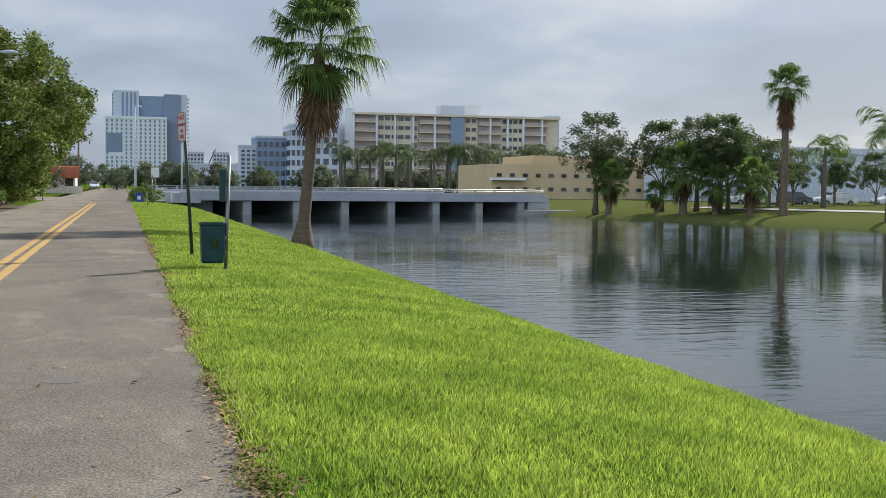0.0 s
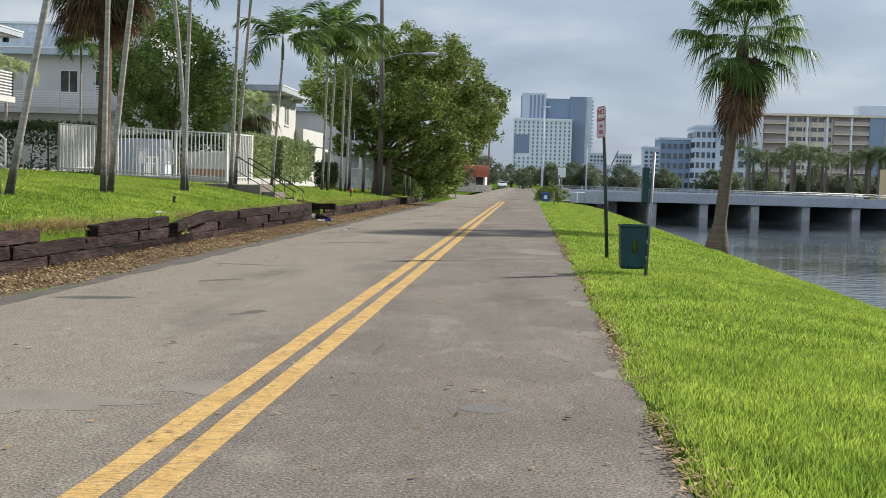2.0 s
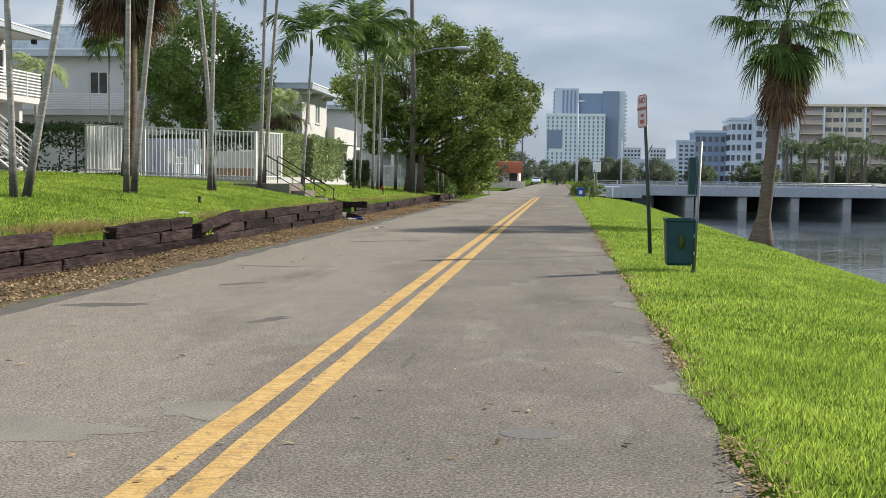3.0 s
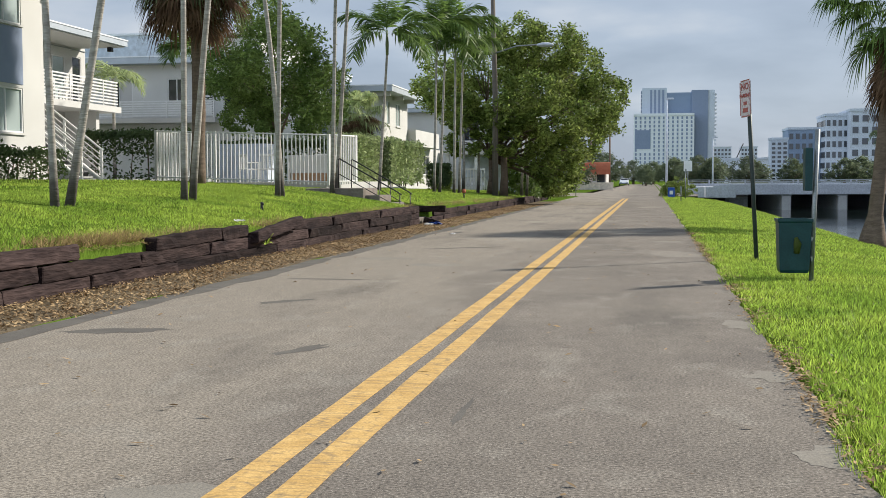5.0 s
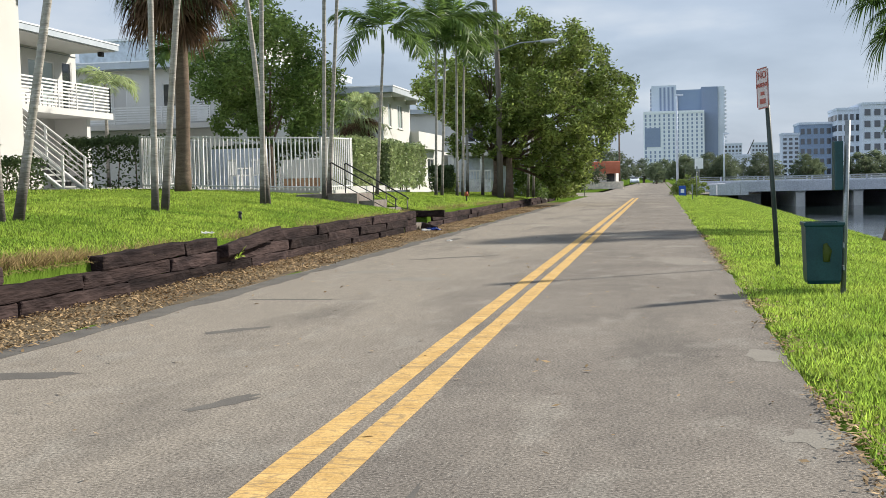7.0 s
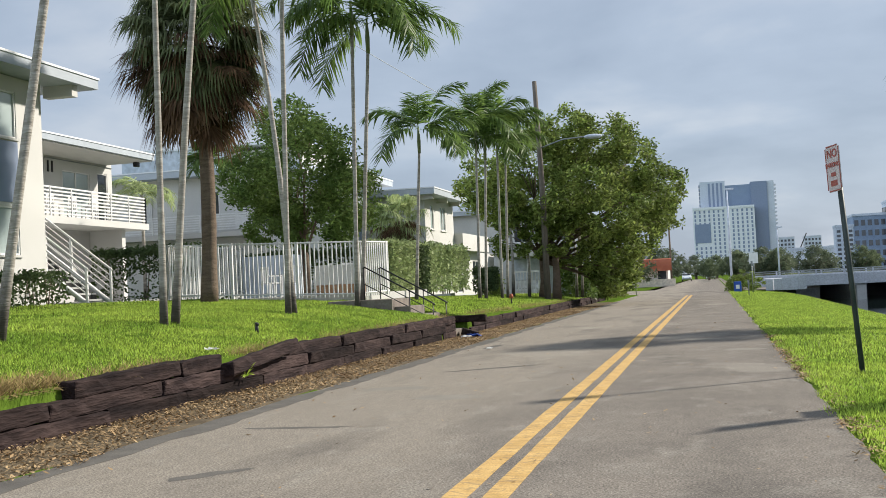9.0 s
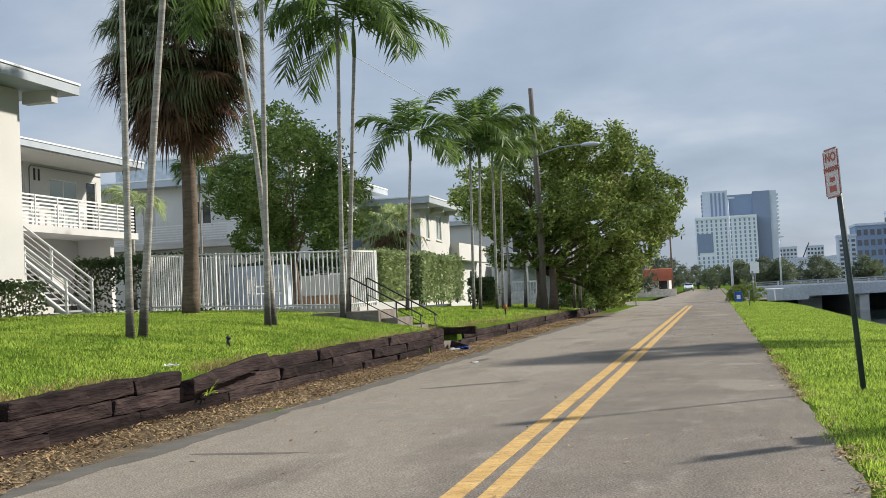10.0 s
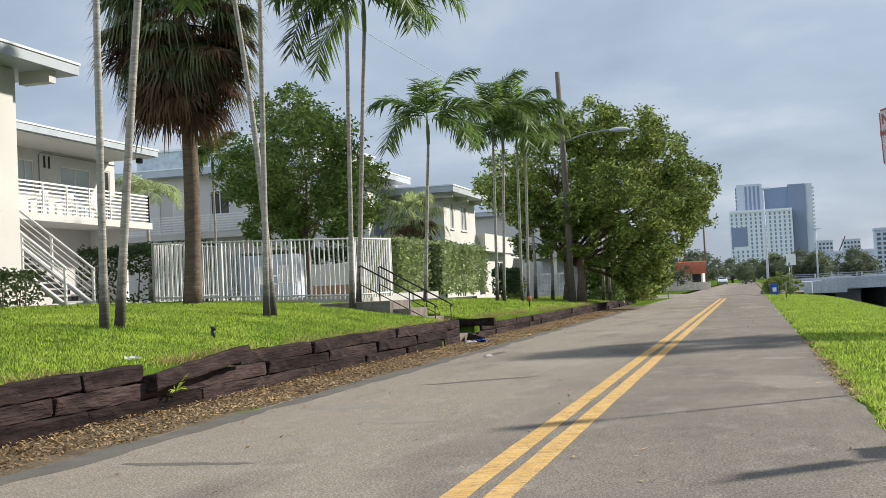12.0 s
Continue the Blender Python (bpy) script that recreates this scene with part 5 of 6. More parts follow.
def tall_lamp(at, h, label):
    t = thing("street_lamp", at, label, "street lamp")
    part("pole", tubed([(0, 0, -0.1), (0, 0, h * 0.6), (0.0, 0, h)], [0.11, 0.085, 0.06], 8), M_palegrey, t)
    part("lamp_head", boxed(-0.15, 0.55, -0.1, 0.1, h - 0.02, h + 0.12, bevel=0.03), M_palegrey, t)


tall_lamp((3.0, 106.0, 0.0), 8.2, "tall pale steel street lamp at the crossing")
tall_lamp((8.7, 140.0, 0.0), 6.0, "pale street lamp beyond the bridge")
for x, h in ((-6.5, 9.0), (-3.9, 9.4)):
    q = thing("utility_pole", (x, 165, 0), "distant wooden utility pole with crossarm", "utility pole", "distant utility poles")
    part("pole", tubed([(0, 0, 0), (0, 0, h)], [0.16, 0.1], 6), M_bark, q)
    part("crossarm", boxed(-1.1, 1.1, -0.06, 0.06, h - 0.9, h - 0.75), M_bark, q)

rest = thing("corner_building", (-6.2, 150, 0), "low white corner building with a red awning", "building")
part("wall", boxed(-4.5, 2.4, 0, 8, 0, 2.6), M_white, rest)
part("low_wall", boxed(-3, 3.3, -1.2, -1.0, 0, 0.9), M_cream, rest)
bm = bmesh.new()
tube(bm, [(-1.0, -0.6, 2.0), (2.9, -0.6, 2.0)], 0.02, 4)
ar = [[bm.verts.new((x, -0.9 + 0.9 * (1 - math.cos(a)) * 0.6, 1.9 + 1.5 * math.sin(a))) for a in (0, 0.4, 0.8, 1.2, 1.57)] for x in (-0.8, 2.9)]
for k in range(4):
    bm.faces.new((ar[0][k], ar[1][k], ar[1][k + 1], ar[0][k + 1]))
part("awning", bm, M_awning, rest, "curved red cloth awning")
part("doorway", boxed(1.2, 2.2, -0.04, 0.02, 0.2, 1.9), M_glass, rest)

# greenery beyond the crossing
far_clump = [(0, 0, 2.6, 2.2, 2, 1.8), (1.6, 0, 2.0, 1.8, 1.6, 1.4), (-1.6, 0.5, 2.2, 1.8, 1.6, 1.5)]
tree0 = leafy_tree((-8.0, 135, 0), "leafy street tree beyond the crossing", 61, 0.2, 1.2, far_clump, 4500, 0.17, M_leaf_far, M_bark, group="trees beyond the crossing")
for x, y, s, r in ((-7.2, 205, 1.3, 40), (-11.2, 178, 1.25, 100), (5.6, 205, 1.0, 200), (9.5, 200, 1.1, 10), (-12, 150, 1.6, 70), (-15, 140, 1.5, 20), (0.8, 235, 0.9, 300), (12, 200, 1.0, 120), (18, 205, 1.1, 30), (-9, 119, 1.0, 10), (-13, 121, 1.2, 90), (-7.5, 262, 1.5, 15), (-2.5, 300, 1.3, 50), (2.5, 296, 1.2, 150), (6.5, 262, 1.3, 220), (-10.5, 132, 1.1, 190)):
    copy_thing(tree0, pose(x, y, 0, 0, 0, r) @ Matrix.Scale(s, 4))

# ---- far bank of the canal ----
bank_tree = leafy_tree((39.4, 87.0, -0.55), "tall thin-crowned tree on the far bank", 71, 0.2, 2.6,
                       [(0, 0, 6.2, 2.2, 2.2, 1.9), (-1.4, 0.3, 4.6, 1.6, 1.5, 1.4), (1.5, 0, 5.2, 1.6, 1.6, 1.5), (0.4, 0, 7.6, 1.4, 1.4, 0.9), (2.4, 0.5, 3.8, 1.0, 1.0, 0.8)], 7000, 0.13, M_leaf_dark, M_bark, group="trees on the far bank")
for x, y, s, r in ((41.2, 88.5, 0.75, 80), (44.4, 85.0, 0.92, 140), (46.8, 83.6, 0.95, 10), (47.6, 81.2, 0.97, 200), (49.0, 82.5, 0.85, 300), (51.6, 84, 0.8, 60), (54, 84.5, 0.75, 110), (57, 88, 0.78, 160), (61, 92, 0.7, 20), (66, 93, 0.72, 260), (72, 95, 0.7, 130)):
    copy_thing(bank_tree, pose(x, y, -0.5, 0, 0, r) @ Matrix.Scale(s, 4))
fan_palm((49.8, 75.6, -0.85), 10.0, (0, 0), "very tall fan palm on the far bank", 72, 0.26, 30, 26, blade=1.0, stalk=1.1, skirt=2.2, group="fan palms on the far bank")
small_fan = fan_palm((48.2, 77.6, -0.75), 2.9, (0.1, 0), "short fan palm on the far bank", 73, 0.24, 34, 16, blade=1.0, stalk=1.2, skirt=0.8, group="fan palms on the far bank")
for x, y, s in ((42.7, 82.5, 0.6), (44.3, 81.0, 1.25), (46.2, 79.5, 0.9), (40.0, 85.6, 0.95)):
    copy_thing(small_fan, pose(x, y, -0.7, 0, 0, x * 37) @ Matrix.Scale(s, 4))


def royal_palm(at, h, seed, label, group, fronds=14, length=2.6, leafmat=None):
    rnd = random.Random(seed)
    p = thing("palm_tree", at, label, "palm tree", group)
    part("trunk", tubed([(0, 0, -0.1), (0, 0, h * 0.3), (0.05, 0, h * 0.7), (0.05, 0, h)], [0.26, 0.22, 0.24, 0.15], 10), M_pole, p)
    part("crownshaft", tubed([(0.05, 0, h), (0.05, 0, h + 0.9)], [0.15, 0.09], 8), M_leaf, p)
    soup = Soup()
    for i in range(fronds):
        feather_frond(soup, (0.05, 0, h + 0.8), i * 2.39996, radians(rnd.uniform(-10, 75)), length * rnd.uniform(0.85, 1.1), rnd, droop=1.2, leaflets=26, leaf=0.6, plume=0.5)
    quads("crown", soup.v, soup.f, leafmat or M_frond, p, "drooping feather leaves")
    return p


royal = royal_palm((58.5, 83.5, -0.4), 4.6, 81, "feather palm with a pale trunk on the far bank", "feather palms across the canal")
copy_thing(royal, pose(50.9, 64.6, -0.55, 0, 0, 70) @ Matrix.Scale(1.15, 4))
row_palm = royal_palm((50, 170, 0.2), 5.6, 83, "royal palm in a row beyond the bridge", "royal palms beyond the bridge", 15, 2.9, M_leaf_dark)
rr = random.Random(9)
for i in range(26):
    copy_thing(row_palm, pose(33 + i * 1.45 + rr.uniform(-0.6, 0.6), 168 + rr.uniform(-4, 6), 0.0, 0, 0, rr.uniform(0, 360)) @ Matrix.Scale(rr.uniform(0.85, 1.1), 4))
for i in range(15):
    copy_thing(tree0, pose(36 + i * 2.5 + rr.uniform(-0.8, 0.8), 176 + rr.uniform(-3, 4), 0, 0, 0, rr.uniform(0, 360)) @ Matrix.Scale(rr.uniform(0.75, 1.05), 4))
for i in range(16):
    copy_thing(tree0, pose(14 + i * 5.6 + rr.uniform(-1.5, 1.5), 225 + rr.uniform(-10, 15), 0, 0, 0, rr.uniform(0, 360)) @ Matrix.Scale(rr.uniform(0.85, 1.2), 4))


# ---- buildings across the canal and in the distance ----
def window_grid(bm, face, at, a0, a1, z0, z1, cols, rows, fw=0.6, fh=0.55, depth=0.15):
    """Recessed-looking dark panes standing in shallow frames on one face."""
    for i in range(cols):
        for k in range(rows):
            ca, cz = a0 + (a1 - a0) * (i + 0.5) / cols, z0 + (z1 - z0) * (k + 0.5) / rows
            w, h = (a1 - a0) / cols * fw / 2, (z1 - z0) / rows * fh / 2
            if face == "y":
                box(bm, ca - w, ca + w, at - depth, at, cz - h, cz + h)
            else:
                box(bm, at - depth, at, ca - w, ca + w, cz - h, cz + h)
    return bm


def far_building(name, label, x0, x1, y0, y1, z1, wall, cols, rows, z0=0.0, glass=M_glass, fw=0.6, fh=0.55, side=0, parapet=True):
    b = thing(name, ((x0 + x1) / 2, y0, z0), label, "building")
    cx = (x0 + x1) / 2
    part("wall", boxed(x0 - cx, x1 - cx, 0, y1 - y0, 0, z1 - z0), wall, b)
    if cols and cols * rows <= 60:
        for i in range(cols):
            for k in range(rows):
                a = (x1 - x0) / cols
                c = (z1 - z0 - 1.0) / rows
                part("window", window_grid(bmesh.new(), "y", 0.0, x0 - cx + a * i, x0 - cx + a * (i + 1), 0.5 + c * k, 0.5 + c * (k + 1), 1, 1, fw, fh), glass, b)
    elif cols:
        part("windows", window_grid(bmesh.new(), "y", 0.0, x0 - cx, x1 - cx, 0.5, z1 - z0 - 0.5, cols, rows, fw, fh), glass, b, "rows of dark windows")
    if side:
        a, c = (y1 - y0) / side, (z1 - z0 - 1.0) / rows
        for i in range(side):
            for k in range(rows):
                part("window", window_grid(bmesh.new(), "x", x0 - cx, a * i, a * (i + 1), 0.5 + c * k, 0.5 + c * (k + 1), 1, 1, fw, fh), glass, b)
    if parapet:
        part("parapet", boxed(x0 - cx - 0.2, x1 - cx + 0.2, -0.3, y1 - y0 + 0.2, z1 - z0, z1 - z0 + 0.7), M_palegrey, b)
    return b


# apartment block with open galleries
# brown for sheets at the gallery backs, with the recess shade in it
M_galleryback = surface("shaded_gallery_wall", (0.34, 0.28, 0.25), (0.42, 0.35, 0.31), scale=0.3, rough=0.9, bump=0.0)
ap = thing("apartment_block", (106, 360, 0), "eight-storey cream apartment block with open galleries", "building")
part("wall", boxed(-34, 36, 1.6, 14, 0, 24.0), M_cream, ap)
part("white_stair_tower", boxed(-36.4, -33.2, 0, 14, 0, 25.8), M_roofing, ap, "white stair tower")
part("white_end", boxed(33, 37.5, 4, 14, 0, 25.6), M_palegrey, ap)
part("roof", boxed(-34.2, 36.2, -0.5, 14, 24.0, 24.7), M_cream, ap)
part("penthouse", boxed(-3.5, 4.5, 5, 12, 24.7, 28.0), M_palegrey, ap)
part("penthouse_box", boxed(4.5, 10.5, 5, 12, 24.7, 28.4), M_roofing, ap)
part("core", boxed(-1.5, 3.0, -0.2, 1.6, 0, 24.0), M_bluegrey, ap, "blue-grey lift core")
for k in range(8):
    z = 1.2 + k * 2.9
    for x0, x1 in ((-33, -26), (-12, -1.6), (8, 16), (24, 32)):
        part("gallery_slab", boxed(x0, x1, 0, 1.6, z, z + 0.25), M_cream, ap)
        part("gallery_parapet", boxed(x0, x1, 0, 0.15, z + 0.25, z + 1.2), surface("pinkish_parapet", (0.40, 0.33, 0.30), (0.48, 0.40, 0.36), scale=0.3) if (k, x0) == (0, -33) else bpy.data.materials["pinkish_parapet"], ap)
        part("gallery_back", boxed(x0, x1, 1.45, 1.595, z + 0.3, z + 2.8), M_galleryback, ap)
    for x0, w in [(-25.2 + i * 2.2, 1.7) for i in range(6)] + [(4.0, 1.4), (6.0, 1.4)] + [(16.6 + i * 1.9, 1.4) for i in range(4)]:
        part("window", boxed(x0, x0 + w, 1.45, 1.6, z + 0.9, z + 2.1), M_glass, ap)
for x in (-26, -20, -14, -6.8, 12, 18, 23.5, 30):
    part("pier", boxed(x - 0.25, x + 0.25, -0.1, 1.6, 0, 24.0), M_roofing, ap)

far_building("apartment_block", "grey six-storey flats beyond the trees", 42.5, 55.5, 365, 380, 16.0, M_bluegrey, 7, 5)
far_building("apartment_block", "pale grey flats beside the cream block", 58, 66, 350, 372, 20.5, M_palegrey, 3, 6, side=0)
far_building("apartment_block", "grey flats with dark side windows", 52, 58.5, 356, 374, 19.5, M_palegrey, 4, 6, side=7)
far_building("tower_block", "slim pale distant tower", 37.5, 42.5, 365, 372, 13.0, M_palegrey, 3, 9)
tn = far_building("low_building", "two-storey tan commercial building across the canal", 46, 70, 135, 150, 4.3, M_tan, 14, 2, z0=-0.1, fw=0.35, fh=0.25, parapet=False)
part("upper_storey", boxed(-6, 12.0, 2, 14, 4.4, 5.6), M_tan, tn)
part("canopy", boxed(-12.4, -8, -1.2, 0, 2.4, 2.7), M_roofing, tn)
far_building("low_building", "long white building across the canal", 78, 130, 118, 134, 5.8, M_palegrey, 6, 1, z0=0, fw=0.3, fh=0.25)
far_building("low_building", "white building wing across the canal", 66, 78, 121, 134, 4.4, M_palegrey, 3, 1, z0=0, fw=0.3, fh=0.25)

# towers down the road
# distance haze is put into the pale blue-grey of walls and windows
tw = thing("tower_block", (14, 885, 0), "residential tower pair, pale grey and blue-grey with haze in the colours", "building")
part("front_block", boxed(-24.5, 20.0, 0, 14, 0, 50), M_roofing, tw, "white front block")
part("top_beam", boxed(-24.5, 20.0, -0.6, 0, 48.6, 50.4), M_roofing, tw)
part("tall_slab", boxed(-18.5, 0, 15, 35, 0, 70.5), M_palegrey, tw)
part("middle_slab", boxed(0, 18.5, 18, 35, 0, 67), M_bluegrey, tw, "glazed slab, blue-grey with haze in its colour")
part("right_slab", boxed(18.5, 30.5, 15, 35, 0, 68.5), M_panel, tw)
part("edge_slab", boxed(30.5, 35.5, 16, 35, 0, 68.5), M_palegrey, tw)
bm = bmesh.new()
for k in range(22):
    box(bm, 35.5, 37.0, 18, 30, 4 + k * 2.9, 5.2 + k * 2.9)
tagged(part("balconies", bm, M_palegrey, tw), kind="stuff")
pane_mesh = bpy.data.meshes.new("window")
pm = boxed(-0.62, 0.62, -0.3, 0, -1.0, 1.0)
pm.to_mesh(pane_mesh)
pm.free()
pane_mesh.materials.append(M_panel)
for i in range(13):
    for k in range(15):
        if 0 < i < 4 and 6 <= k <= 10:
            continue
        wo = new("window", pane_mesh)
        wo.parent = tw
        wo.matrix_local = Matrix.Translation((-22.8 + i * 3.4, 0, 5 + k * 3.0))
part("dark_panel", boxed(-23.5, -12, -0.4, 0, 24, 38), M_panel, tw)
wg = bmesh.new()
for i in range(4):
    box(wg, -12.5 + i * 3.0, -11 + i * 3.0, 14.6, 15, 50, 69)
for k in range(22):
    box(wg, -19.4, -18.5, 15, 30, 6 + k * 2.9, 7.4 + k * 2.9)
tagged(part("window_strips", wg, M_panel, tw), kind="stuff")
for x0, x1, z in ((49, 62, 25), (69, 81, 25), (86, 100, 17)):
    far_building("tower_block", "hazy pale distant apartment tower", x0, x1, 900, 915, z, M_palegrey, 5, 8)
cr = thing("crane", (66, 870, 0), "distant dark construction crane", "crane")
part("jib", tubed([(-3, 0, 15), (2.4, 0, 27)], 0.5, 4), M_black, cr)
part("mast", tubed([(-3, 0, 0), (-3, 0, 15)], 0.6, 4), M_black, cr)
far_building("low_building", "low pale warehouse beyond the bridge", 22, 62, 420, 440, 8, M_palegrey, 8, 1, fw=0.4, fh=0.2)


weed = thing("weed", (-4.66, 21.5, 0.22), "small green weed growing from the timber wall", "plant")
sw, rw = Soup(), random.Random(77)
for i in range(16):
    a = rw.uniform(-1.6, 1.6)
    sw.blade((0, 0, 0), (0.16 * math.cos(a) * rw.uniform(0.4, 1), 0.2 * math.sin(a), rw.uniform(-0.02, 0.22)), 0.05, Vector((0, 1, 0)), 0.02)
quads("leaves", sw.v, sw.f, M_blade, weed)

# ---- patches on the road ----
M_patch = surface("pale_patch", (0.190, 0.174, 0.148), (0.245, 0.225, 0.192), scale=3, rough=0.95, bump=0.5, fine=70, spec=0.1)
M_iron = surface("dull_iron", (0.115, 0.108, 0.10), (0.16, 0.15, 0.138), scale=8, rough=0.7, bump=0.3, fine=60)
M_stain = surface("oil_stained_asphalt", (0.095, 0.088, 0.080), (0.14, 0.13, 0.115), scale=3, rough=0.9, bump=0.4, fine=80, spec=0.1)


def road_patch(x, y, rx, ry, material, label, seed, turn=0.0):
    rnd = random.Random(seed)
    bm = bmesh.new()
    c, s = math.cos(turn), math.sin(turn)
    vs = []
    for k in range(28):
        a = 2 * math.pi * k / 28
        r = 1 + 0.45 * noise.noise((math.cos(a) * 1.8 + seed * 3.7, math.sin(a) * 1.8, 0)) + 0.2 * noise.noise((math.cos(a) * 6 + seed, math.sin(a) * 6, 0)) + rnd.uniform(-0.08, 0.08) if material is not M_iron else 1.0
        px, py = rx * r * math.cos(a), ry * r * math.sin(a)
        vs.append(bm.verts.new((x + c * px - s * py, y + s * px + c * py, 0.0015)))
    bm.faces.new(vs)
    tagged(part("road_patch", bm, material), label, "road patch", "patches in the road", "structure")


tagged(strip("road_edge_stain", -3.70, -3.42, -20, 70, 0.3, 0.004, M_stain, 0.16, 0.003), "dark damp dirt along the road edge", "stain", kind="structure")
for i, (x, y, rx, ry) in enumerate(((-2.5, 17.6, 0.55, 0.07), (-2.9, 12.4, 0.45, 0.16), (-1.9, 24.5, 0.8, 0.10), (-2.2, 14.9, 0.35, 0.10), (-1.0, 11.6, 0.3, 0.08), (-3.0, 30.5, 0.7, 0.12))):
    road_patch(x, y, rx, ry, M_stain, "dark stain on the worn asphalt", 20 + i, 0.3 * i)
for i, (x, y, rx, ry) in enumerate(((1.9, 27.0, 0.35, 0.25), (-1.6, 20.2, 0.4, 0.3), (-2.6, 21.5, 0.5, 0.25), (1.2, 30.5, 0.5, 0.3))):
    road_patch(x, y, rx, ry, M_patch, "pale scuffed patch in the asphalt", 40 + i)
road_patch(-1.35, 6.95, 0.75, 0.33, M_patch, "pale repaired patch in the asphalt", 1)
road_patch(-0.35, 7.6, 0.22, 0.25, M_patch, "small pale patch beside the yellow line", 2)
road_patch(2.33, 10.95, 0.16, 0.22, M_patch, "pale broken patch at the road edge", 3)
road_patch(2.36, 8.75, 0.15, 0.2, M_patch, "pale broken patch at the road edge", 4)
road_patch(2.3, 13.6, 0.12, 0.3, M_patch, "pale broken patch at the road edge", 5)
road_patch(1.48, 7.29, 0.16, 0.12, M_iron, "small round iron cover in the asphalt", 6)
road_patch(0.55, 9.5, 0.022, 0.36, M_stain, "dark scraped groove in the asphalt", 7)

# ---- planting by the houses ----
areca = thing("palm_tree", (-24.0, 55.8, 1.2), "bright green feather palm beside the balcony", "palm tree")
part("trunk", tubed([(0, 0, -0.1), (0, 0, 5.0)], [0.1, 0.07], 8), M_palmbark, areca)
so, rn = Soup(), random.Random(91)
for i in range(12):
    feather_frond(so, (0, 0, 5.0), i * 2.39996, radians(rn.uniform(15, 80)), 2.0, rn, droop=1.1, leaflets=26, leaf=0.5)
quads("crown", so.v, so.f, M_hedge, areca, "bright yellow-green arching leaves")
slender_palm((-17.95, 50.0, 1.25), 4.9, (0.0, 0.0), "thin young palm in front of the house wall", 92, radius=0.05, fronds=8, length=1.3)
fan_palm((-12.1, 57.0, 1.1), 3.2, (0, 0), "fan palm with yellowed fronds behind the hedge", 93, 0.16, 30, 26, blade=0.8, stalk=0.9, skirt=0.9, spread=1.2, leafmat=M_hedge)

# far bank pavement
bm = bmesh.new()
pv = [[bm.verts.new((lerp_table(y, FAR_BANK) + d, y, ground_z(lerp_table(y, FAR_BANK) + d, y) + 0.05)) for d in (12.0, 14.0)] for y in range(30, 92, 2)]
for a, b in zip(pv, pv[1:]):
    bm.faces.new((a[0], a[1], b[1], b[0]))
tagged(part("pavement", bm, M_concrete), "pale pavement along the far bank", "pavement", kind="structure")


# ---- small things on the lawn and road ----
def litter_piece(name, at, size, material, label, category):
    bm = bmesh.new()
    n = 4
    vs = [[bm.verts.new(((i / n - 0.5) * size + random.uniform(-0.1, 0.1) * size, (j / n - 0.5) * size + random.uniform(-0.1, 0.1) * size, random.uniform(0.0, 0.3) * size)) for i in range(n + 1)] for j in range(n + 1)]
    for j in range(n):
        for i in range(n):
            bm.faces.new((vs[j][i], vs[j][i + 1], vs[j + 1][i + 1], vs[j + 1][i]))
    bmesh.ops.solidify(bm, geom=list(bm.faces), thickness=0.006)
    ob = part(name, bm, material)
    ob.location = at
    tagged(ob, label, category)


litter_piece("paper_cup", (-5.0, 21.2, 0.60), 0.16, M_paper, "crumpled white paper lying on the lawn edge", "litter")
litter_piece("plastic_bag", (-4.3, 34.9, 0.02), 0.30, M_blue, "crumpled blue plastic bag by the timber wall", "litter")
litter_piece("paper_scrap", (-4.45, 34.6, 0.02), 0.24, M_paper, "white paper scrap beside the blue bag", "litter")
litter_piece("paper_scrap", (-2.9, 29.6, 0.01), 0.12, M_paper, "small white paper scrap on the road", "litter")
sp = thing("sprinkler", (-6.0, 25.2, lawn_z(-6.0, 25.2)), "small black sprinkler head in the lawn", "sprinkler")
part("body", tubed([(0, 0, -0.05), (0, 0, 0.11)], [0.035, 0.03], 8), M_black, sp)
part("head", tubed([(0, 0, 0.11), (0.015, 0, 0.14)], [0.045, 0.035], 8), M_black, sp)
gl = thing("garden_lamp", (-5.6, 48.0, lawn_z(-5.6, 48.0)), "small orange and black garden light on the lawn", "garden lamp")
part("stake", tubed([(0, 0, -0.05), (0, 0, 0.2)], 0.03, 6), M_black, gl)
part("globe", tubed([(0, 0, 0.2), (0, 0, 0.36)], [0.09, 0.05], 8), M_awning, gl, "orange globe")


# ---- grass, litter and leaves in bulk ----
def bulk(name, verts, per, material, label, category):
    """One mesh of many small triangles or quads from an array (n, per, 3)."""
    n = len(verts)
    me = bpy.data.meshes.new(name)
    me.vertices.add(n * per)
    me.vertices.foreach_set("co", verts.reshape(-1).astype(np.float32))
    me.loops.add(n * per)
    me.loops.foreach_set("vertex_index", np.arange(n * per, dtype=np.int32))
    me.polygons.add(n)
    me.polygons.foreach_set("loop_start", np.arange(0, n * per, per, dtype=np.int32))
    me.update(calc_edges=True)
    me.materials.append(material)
    return tagged(new(name, me), label, category, kind="stuff")


def z_of(x, y):
    return np.array([ground_z(a, b) for a, b in zip(x, y)])


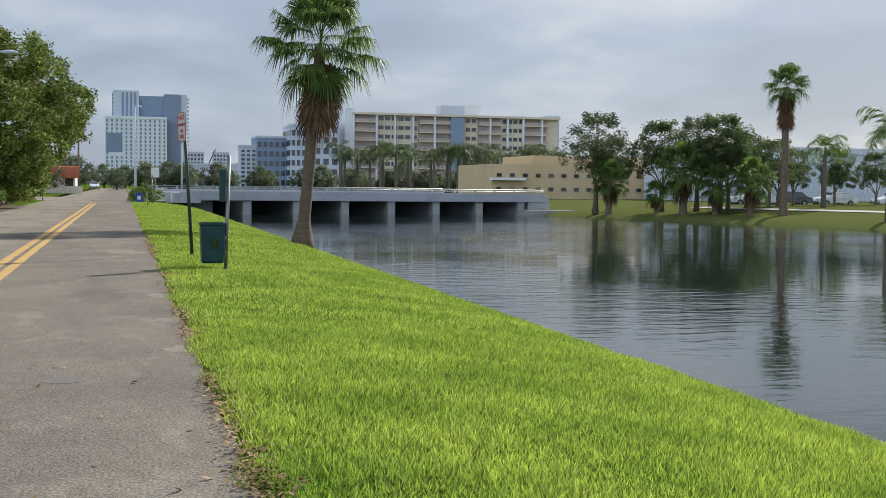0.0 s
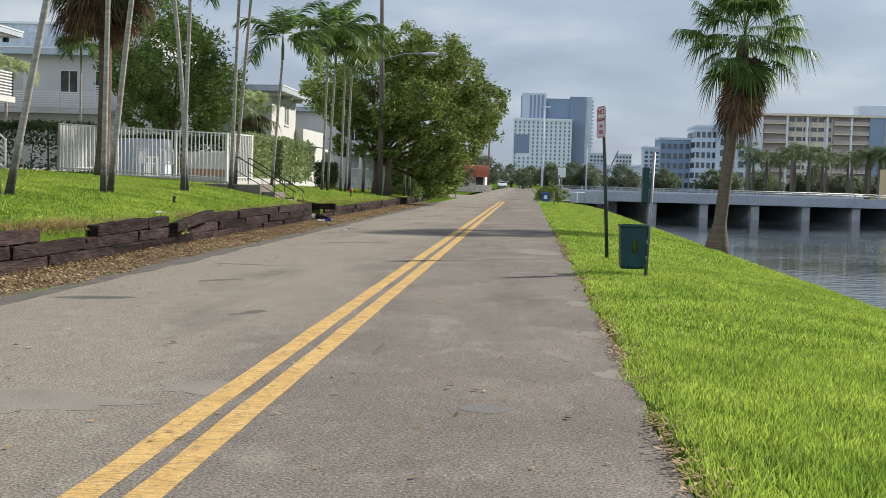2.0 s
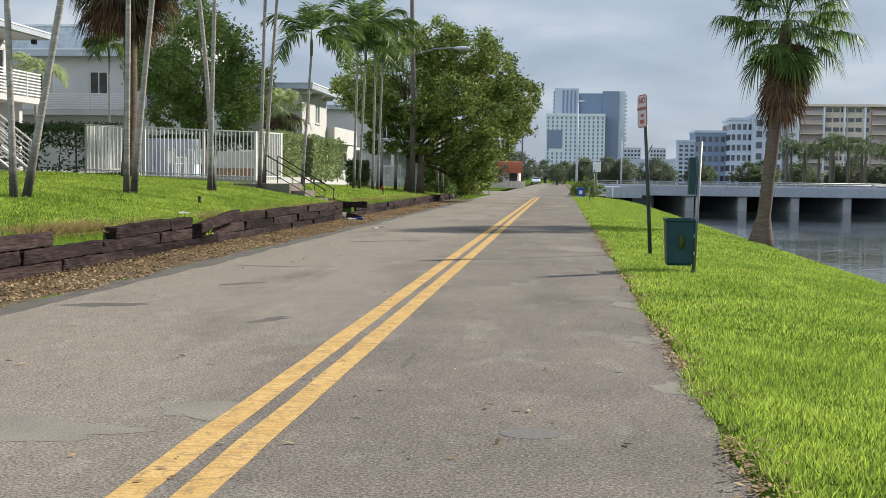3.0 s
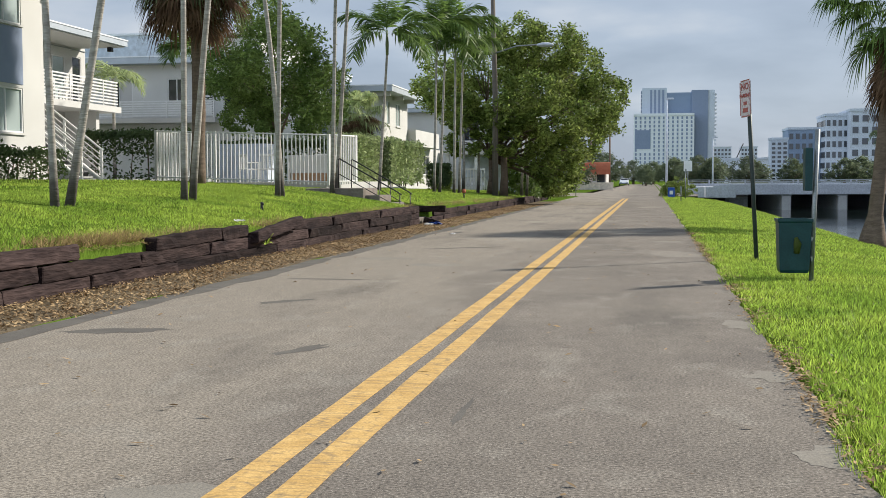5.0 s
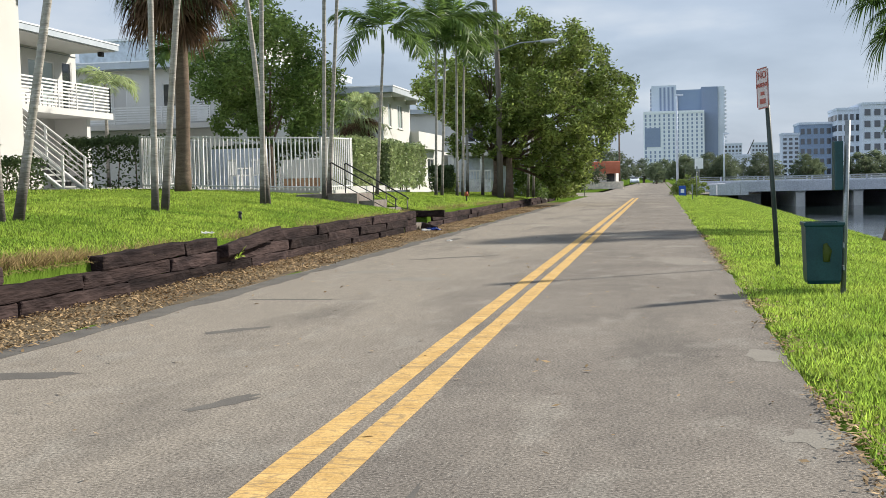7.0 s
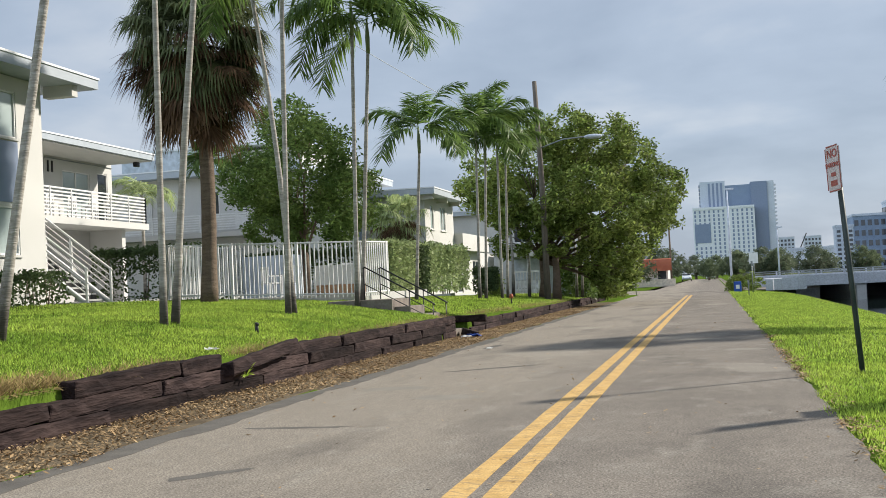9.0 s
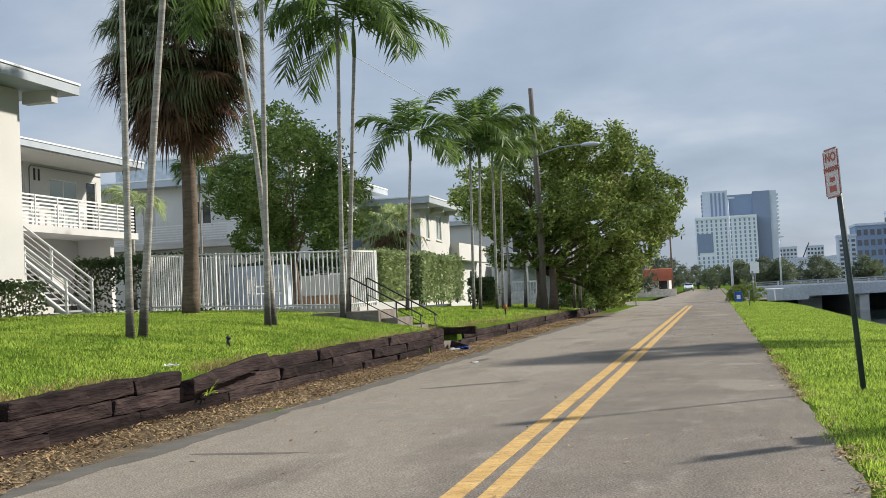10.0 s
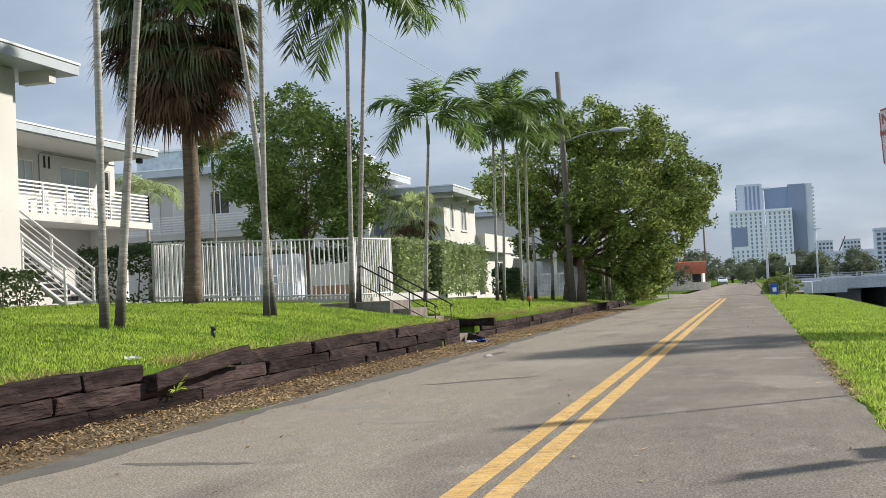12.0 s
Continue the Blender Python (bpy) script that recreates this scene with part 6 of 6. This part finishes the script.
def blades(n, x0, x1, y0, y1, h0, h1, width, seed, keep=None):
    g = np.random.default_rng(seed)
    x, y = g.uniform(x0, x1, n), g.uniform(y0, y1, n)
    if keep is not None:
        ok = keep(x, y, g)
        x, y = x[ok], y[ok]
        n = len(x)
    patch = np.array([noise.noise((a * 1.7, b * 1.7, 3.0)) for a, b in zip(x, y)])
    h = g.uniform(h0, h1, n) * (1.0 + 0.45 * patch)
    a, lean = g.uniform(0, 2 * np.pi, n), g.uniform(0.1, 1.0, n) * h
    z = z_of(x, y) - 0.01
    w = width * g.uniform(0.7, 1.3, n) / 2
    b = g.uniform(0, 2 * np.pi, n)
    base = np.stack([x, y, z], 1)
    side = np.stack([np.cos(a) * w, np.sin(a) * w, 0 * w], 1)
    tip = base + np.stack([np.cos(b) * lean, np.sin(b) * lean, h], 1)
    return np.stack([base - side, base + side, tip], 1)


def verge(x, y, g):
    edge = 2.44 + 0.05 * np.sin(y * 1.3) + 0.04 * np.sin(y * 4.1)
    near = np.clip((x - edge - 0.04) / 0.55, 0, 1)
    thin = np.array([noise.noise((a * 2.6, b * 2.6, 9.0)) + 0.6 * noise.noise((a * 7, b * 7, 4.0)) for a, b in zip(x, y)])
    return (x > edge + np.abs(g.normal(0, 0.06, len(x)))) & (thin < -0.12 + 0.62 * near + g.uniform(0, 0.5, len(x)))


def tuft(x, y, g):
    """Ragged tufts that lean over the broken road edge."""
    clump = np.array([noise.noise((2.0, b * 2.2, 5.0)) for b in y])
    return x > 2.52 - 0.10 * clump + np.abs(g.normal(0, 0.03, len(x)))


def lawn(x, y, g):
    thin = np.array([noise.noise((a * 1.4, b * 0.9, 6.0)) + 0.7 * noise.noise((a * 5, b * 5, 2.0)) for a, b in zip(x, y)])
    return (thin < 0.22 + g.uniform(0, 0.45, len(x))) & ~((x > -6.4) & (y > 35.1) & (y < 36.85))


bulk("grass", np.concatenate([blades(300000, 2.4, 8.2, 2.5, 11, 0.03, 0.08, 0.012, 1, verge), blades(160000, 2.4, 8.2, 11, 24, 0.03, 0.07, 0.015, 2, verge), blades(120000, 2.4, 8.2, 24, 60, 0.035, 0.08, 0.020, 3, verge), blades(40000, 2.4, 8.6, 60, 91, 0.05, 0.09, 0.034, 9, verge), blades(16000, 2.46, 2.75, 2.5, 40, 0.02, 0.06, 0.014, 8, tuft)]), 3, M_blade, "bright green mown grass on the canal bank", "grass")
bulk("grass", np.concatenate([blades(130000, -9.5, -4.9, 9, 26, 0.025, 0.065, 0.016, 4, lawn), blades(110000, -12, -4.9, 26, 38, 0.03, 0.07, 0.017, 5, lawn), blades(70000, -10, -4.9, 38, 80, 0.03, 0.08, 0.028, 6, lawn), blades(20000, -16, -9.5, 14, 36, 0.03, 0.07, 0.028, 7, lawn)]), 3, M_blade, "bright green mown grass on the raised lawn", "grass")


def flakes(n, x, y, z, size, seed, flat=0.35):
    g = np.random.default_rng(seed)
    a = g.uniform(0, 2 * np.pi, n)
    s = size * g.uniform(0.5, 1.4, n)
    u = np.stack([np.cos(a), np.sin(a), g.normal(0, flat, n)], 1) * s[:, None]
    v = np.stack([-np.sin(a), np.cos(a), g.normal(0, flat, n)], 1) * (s * 0.38)[:, None]
    c = np.stack([x, y, z], 1)
    return np.stack([c - u, c + v, c + u, c - v], 1)


g = np.random.default_rng(11)
n = 60000
x, y = g.uniform(-4.74, -3.4, n), 4 + g.uniform(0, 1, n) ** 1.3 * 58
heap = np.array([noise.noise((a * 1.8, b * 0.7, 1.0)) for a, b in zip(x, y)])
ok = x < -3.75 + 0.28 * heap + g.normal(0, 0.06, n)
x, y = x[ok], y[ok]
bulk("leaf_litter", flakes(len(x), x, y, 0.018 + 0.06 * np.clip((-4.0 - x), 0, 1) * g.uniform(0.2, 1, len(x)), 0.024, 12), 4, M_litter, "dead brown leaves and straw along the timber wall", "leaves")
n = 9000
x, y = 2.46 + np.abs(g.normal(0, 0.13, n)) - np.abs(g.normal(0, 0.05, n)), 2.5 + g.uniform(0, 1, n) ** 1.3 * 30
ok = np.array([noise.noise((a * 1.5, b * 1.1, 7.0)) for a, b in zip(x, y)]) + g.normal(0, 0.2, n) > 0.02
x, y = x[ok], y[ok]
n = len(x)
bulk("leaf_litter", flakes(n, x, y, np.maximum(z_of(x, y), 0.0) + g.uniform(0.012, 0.035, n), 0.022, 13, 0.25), 4, M_litter, "dead leaves along the grass edge", "leaves")
n = 640
x, y = g.uniform(-3.6, 2.4, n), 2.5 + g.uniform(0, 1, n) ** 1.5 * 45
bulk("leaf_litter", flakes(n, x, y, np.full(n, 0.012), 0.028, 14, 0.2), 4, M_litter, "scattered dead leaves on the road", "leaves")
n = 17000
x, y = -4.90 - np.abs(g.normal(0, 0.13, n)), g.uniform(8, 62, n)
ok = np.array([noise.noise((2.0, b * 0.5, 1.0)) for b in y]) + g.normal(0, 0.15, n) > -0.15
x, y = x[ok], y[ok]
n = len(x)
x, y = np.concatenate([x, g.uniform(-5.3, -4.92, 2200)]), np.concatenate([y, g.uniform(15.0, 17.7, 2200)])
n = len(x)
hz = g.uniform(0.04, 0.16, n)
base = np.stack([x, y, z_of(x, y)], 1)
tip = base + np.stack([g.normal(0.06, 0.08, n), g.normal(0, 0.08, n), hz * g.choice([-0.3, 1.0], n)], 1)
off = np.stack([0 * x, np.full(n, 0.009), 0 * x], 1)
bulk("dry_grass", np.stack([base - off, base + off, tip], 1), 3, M_straw, "dry straw-coloured grass hanging over the timber edge", "grass")
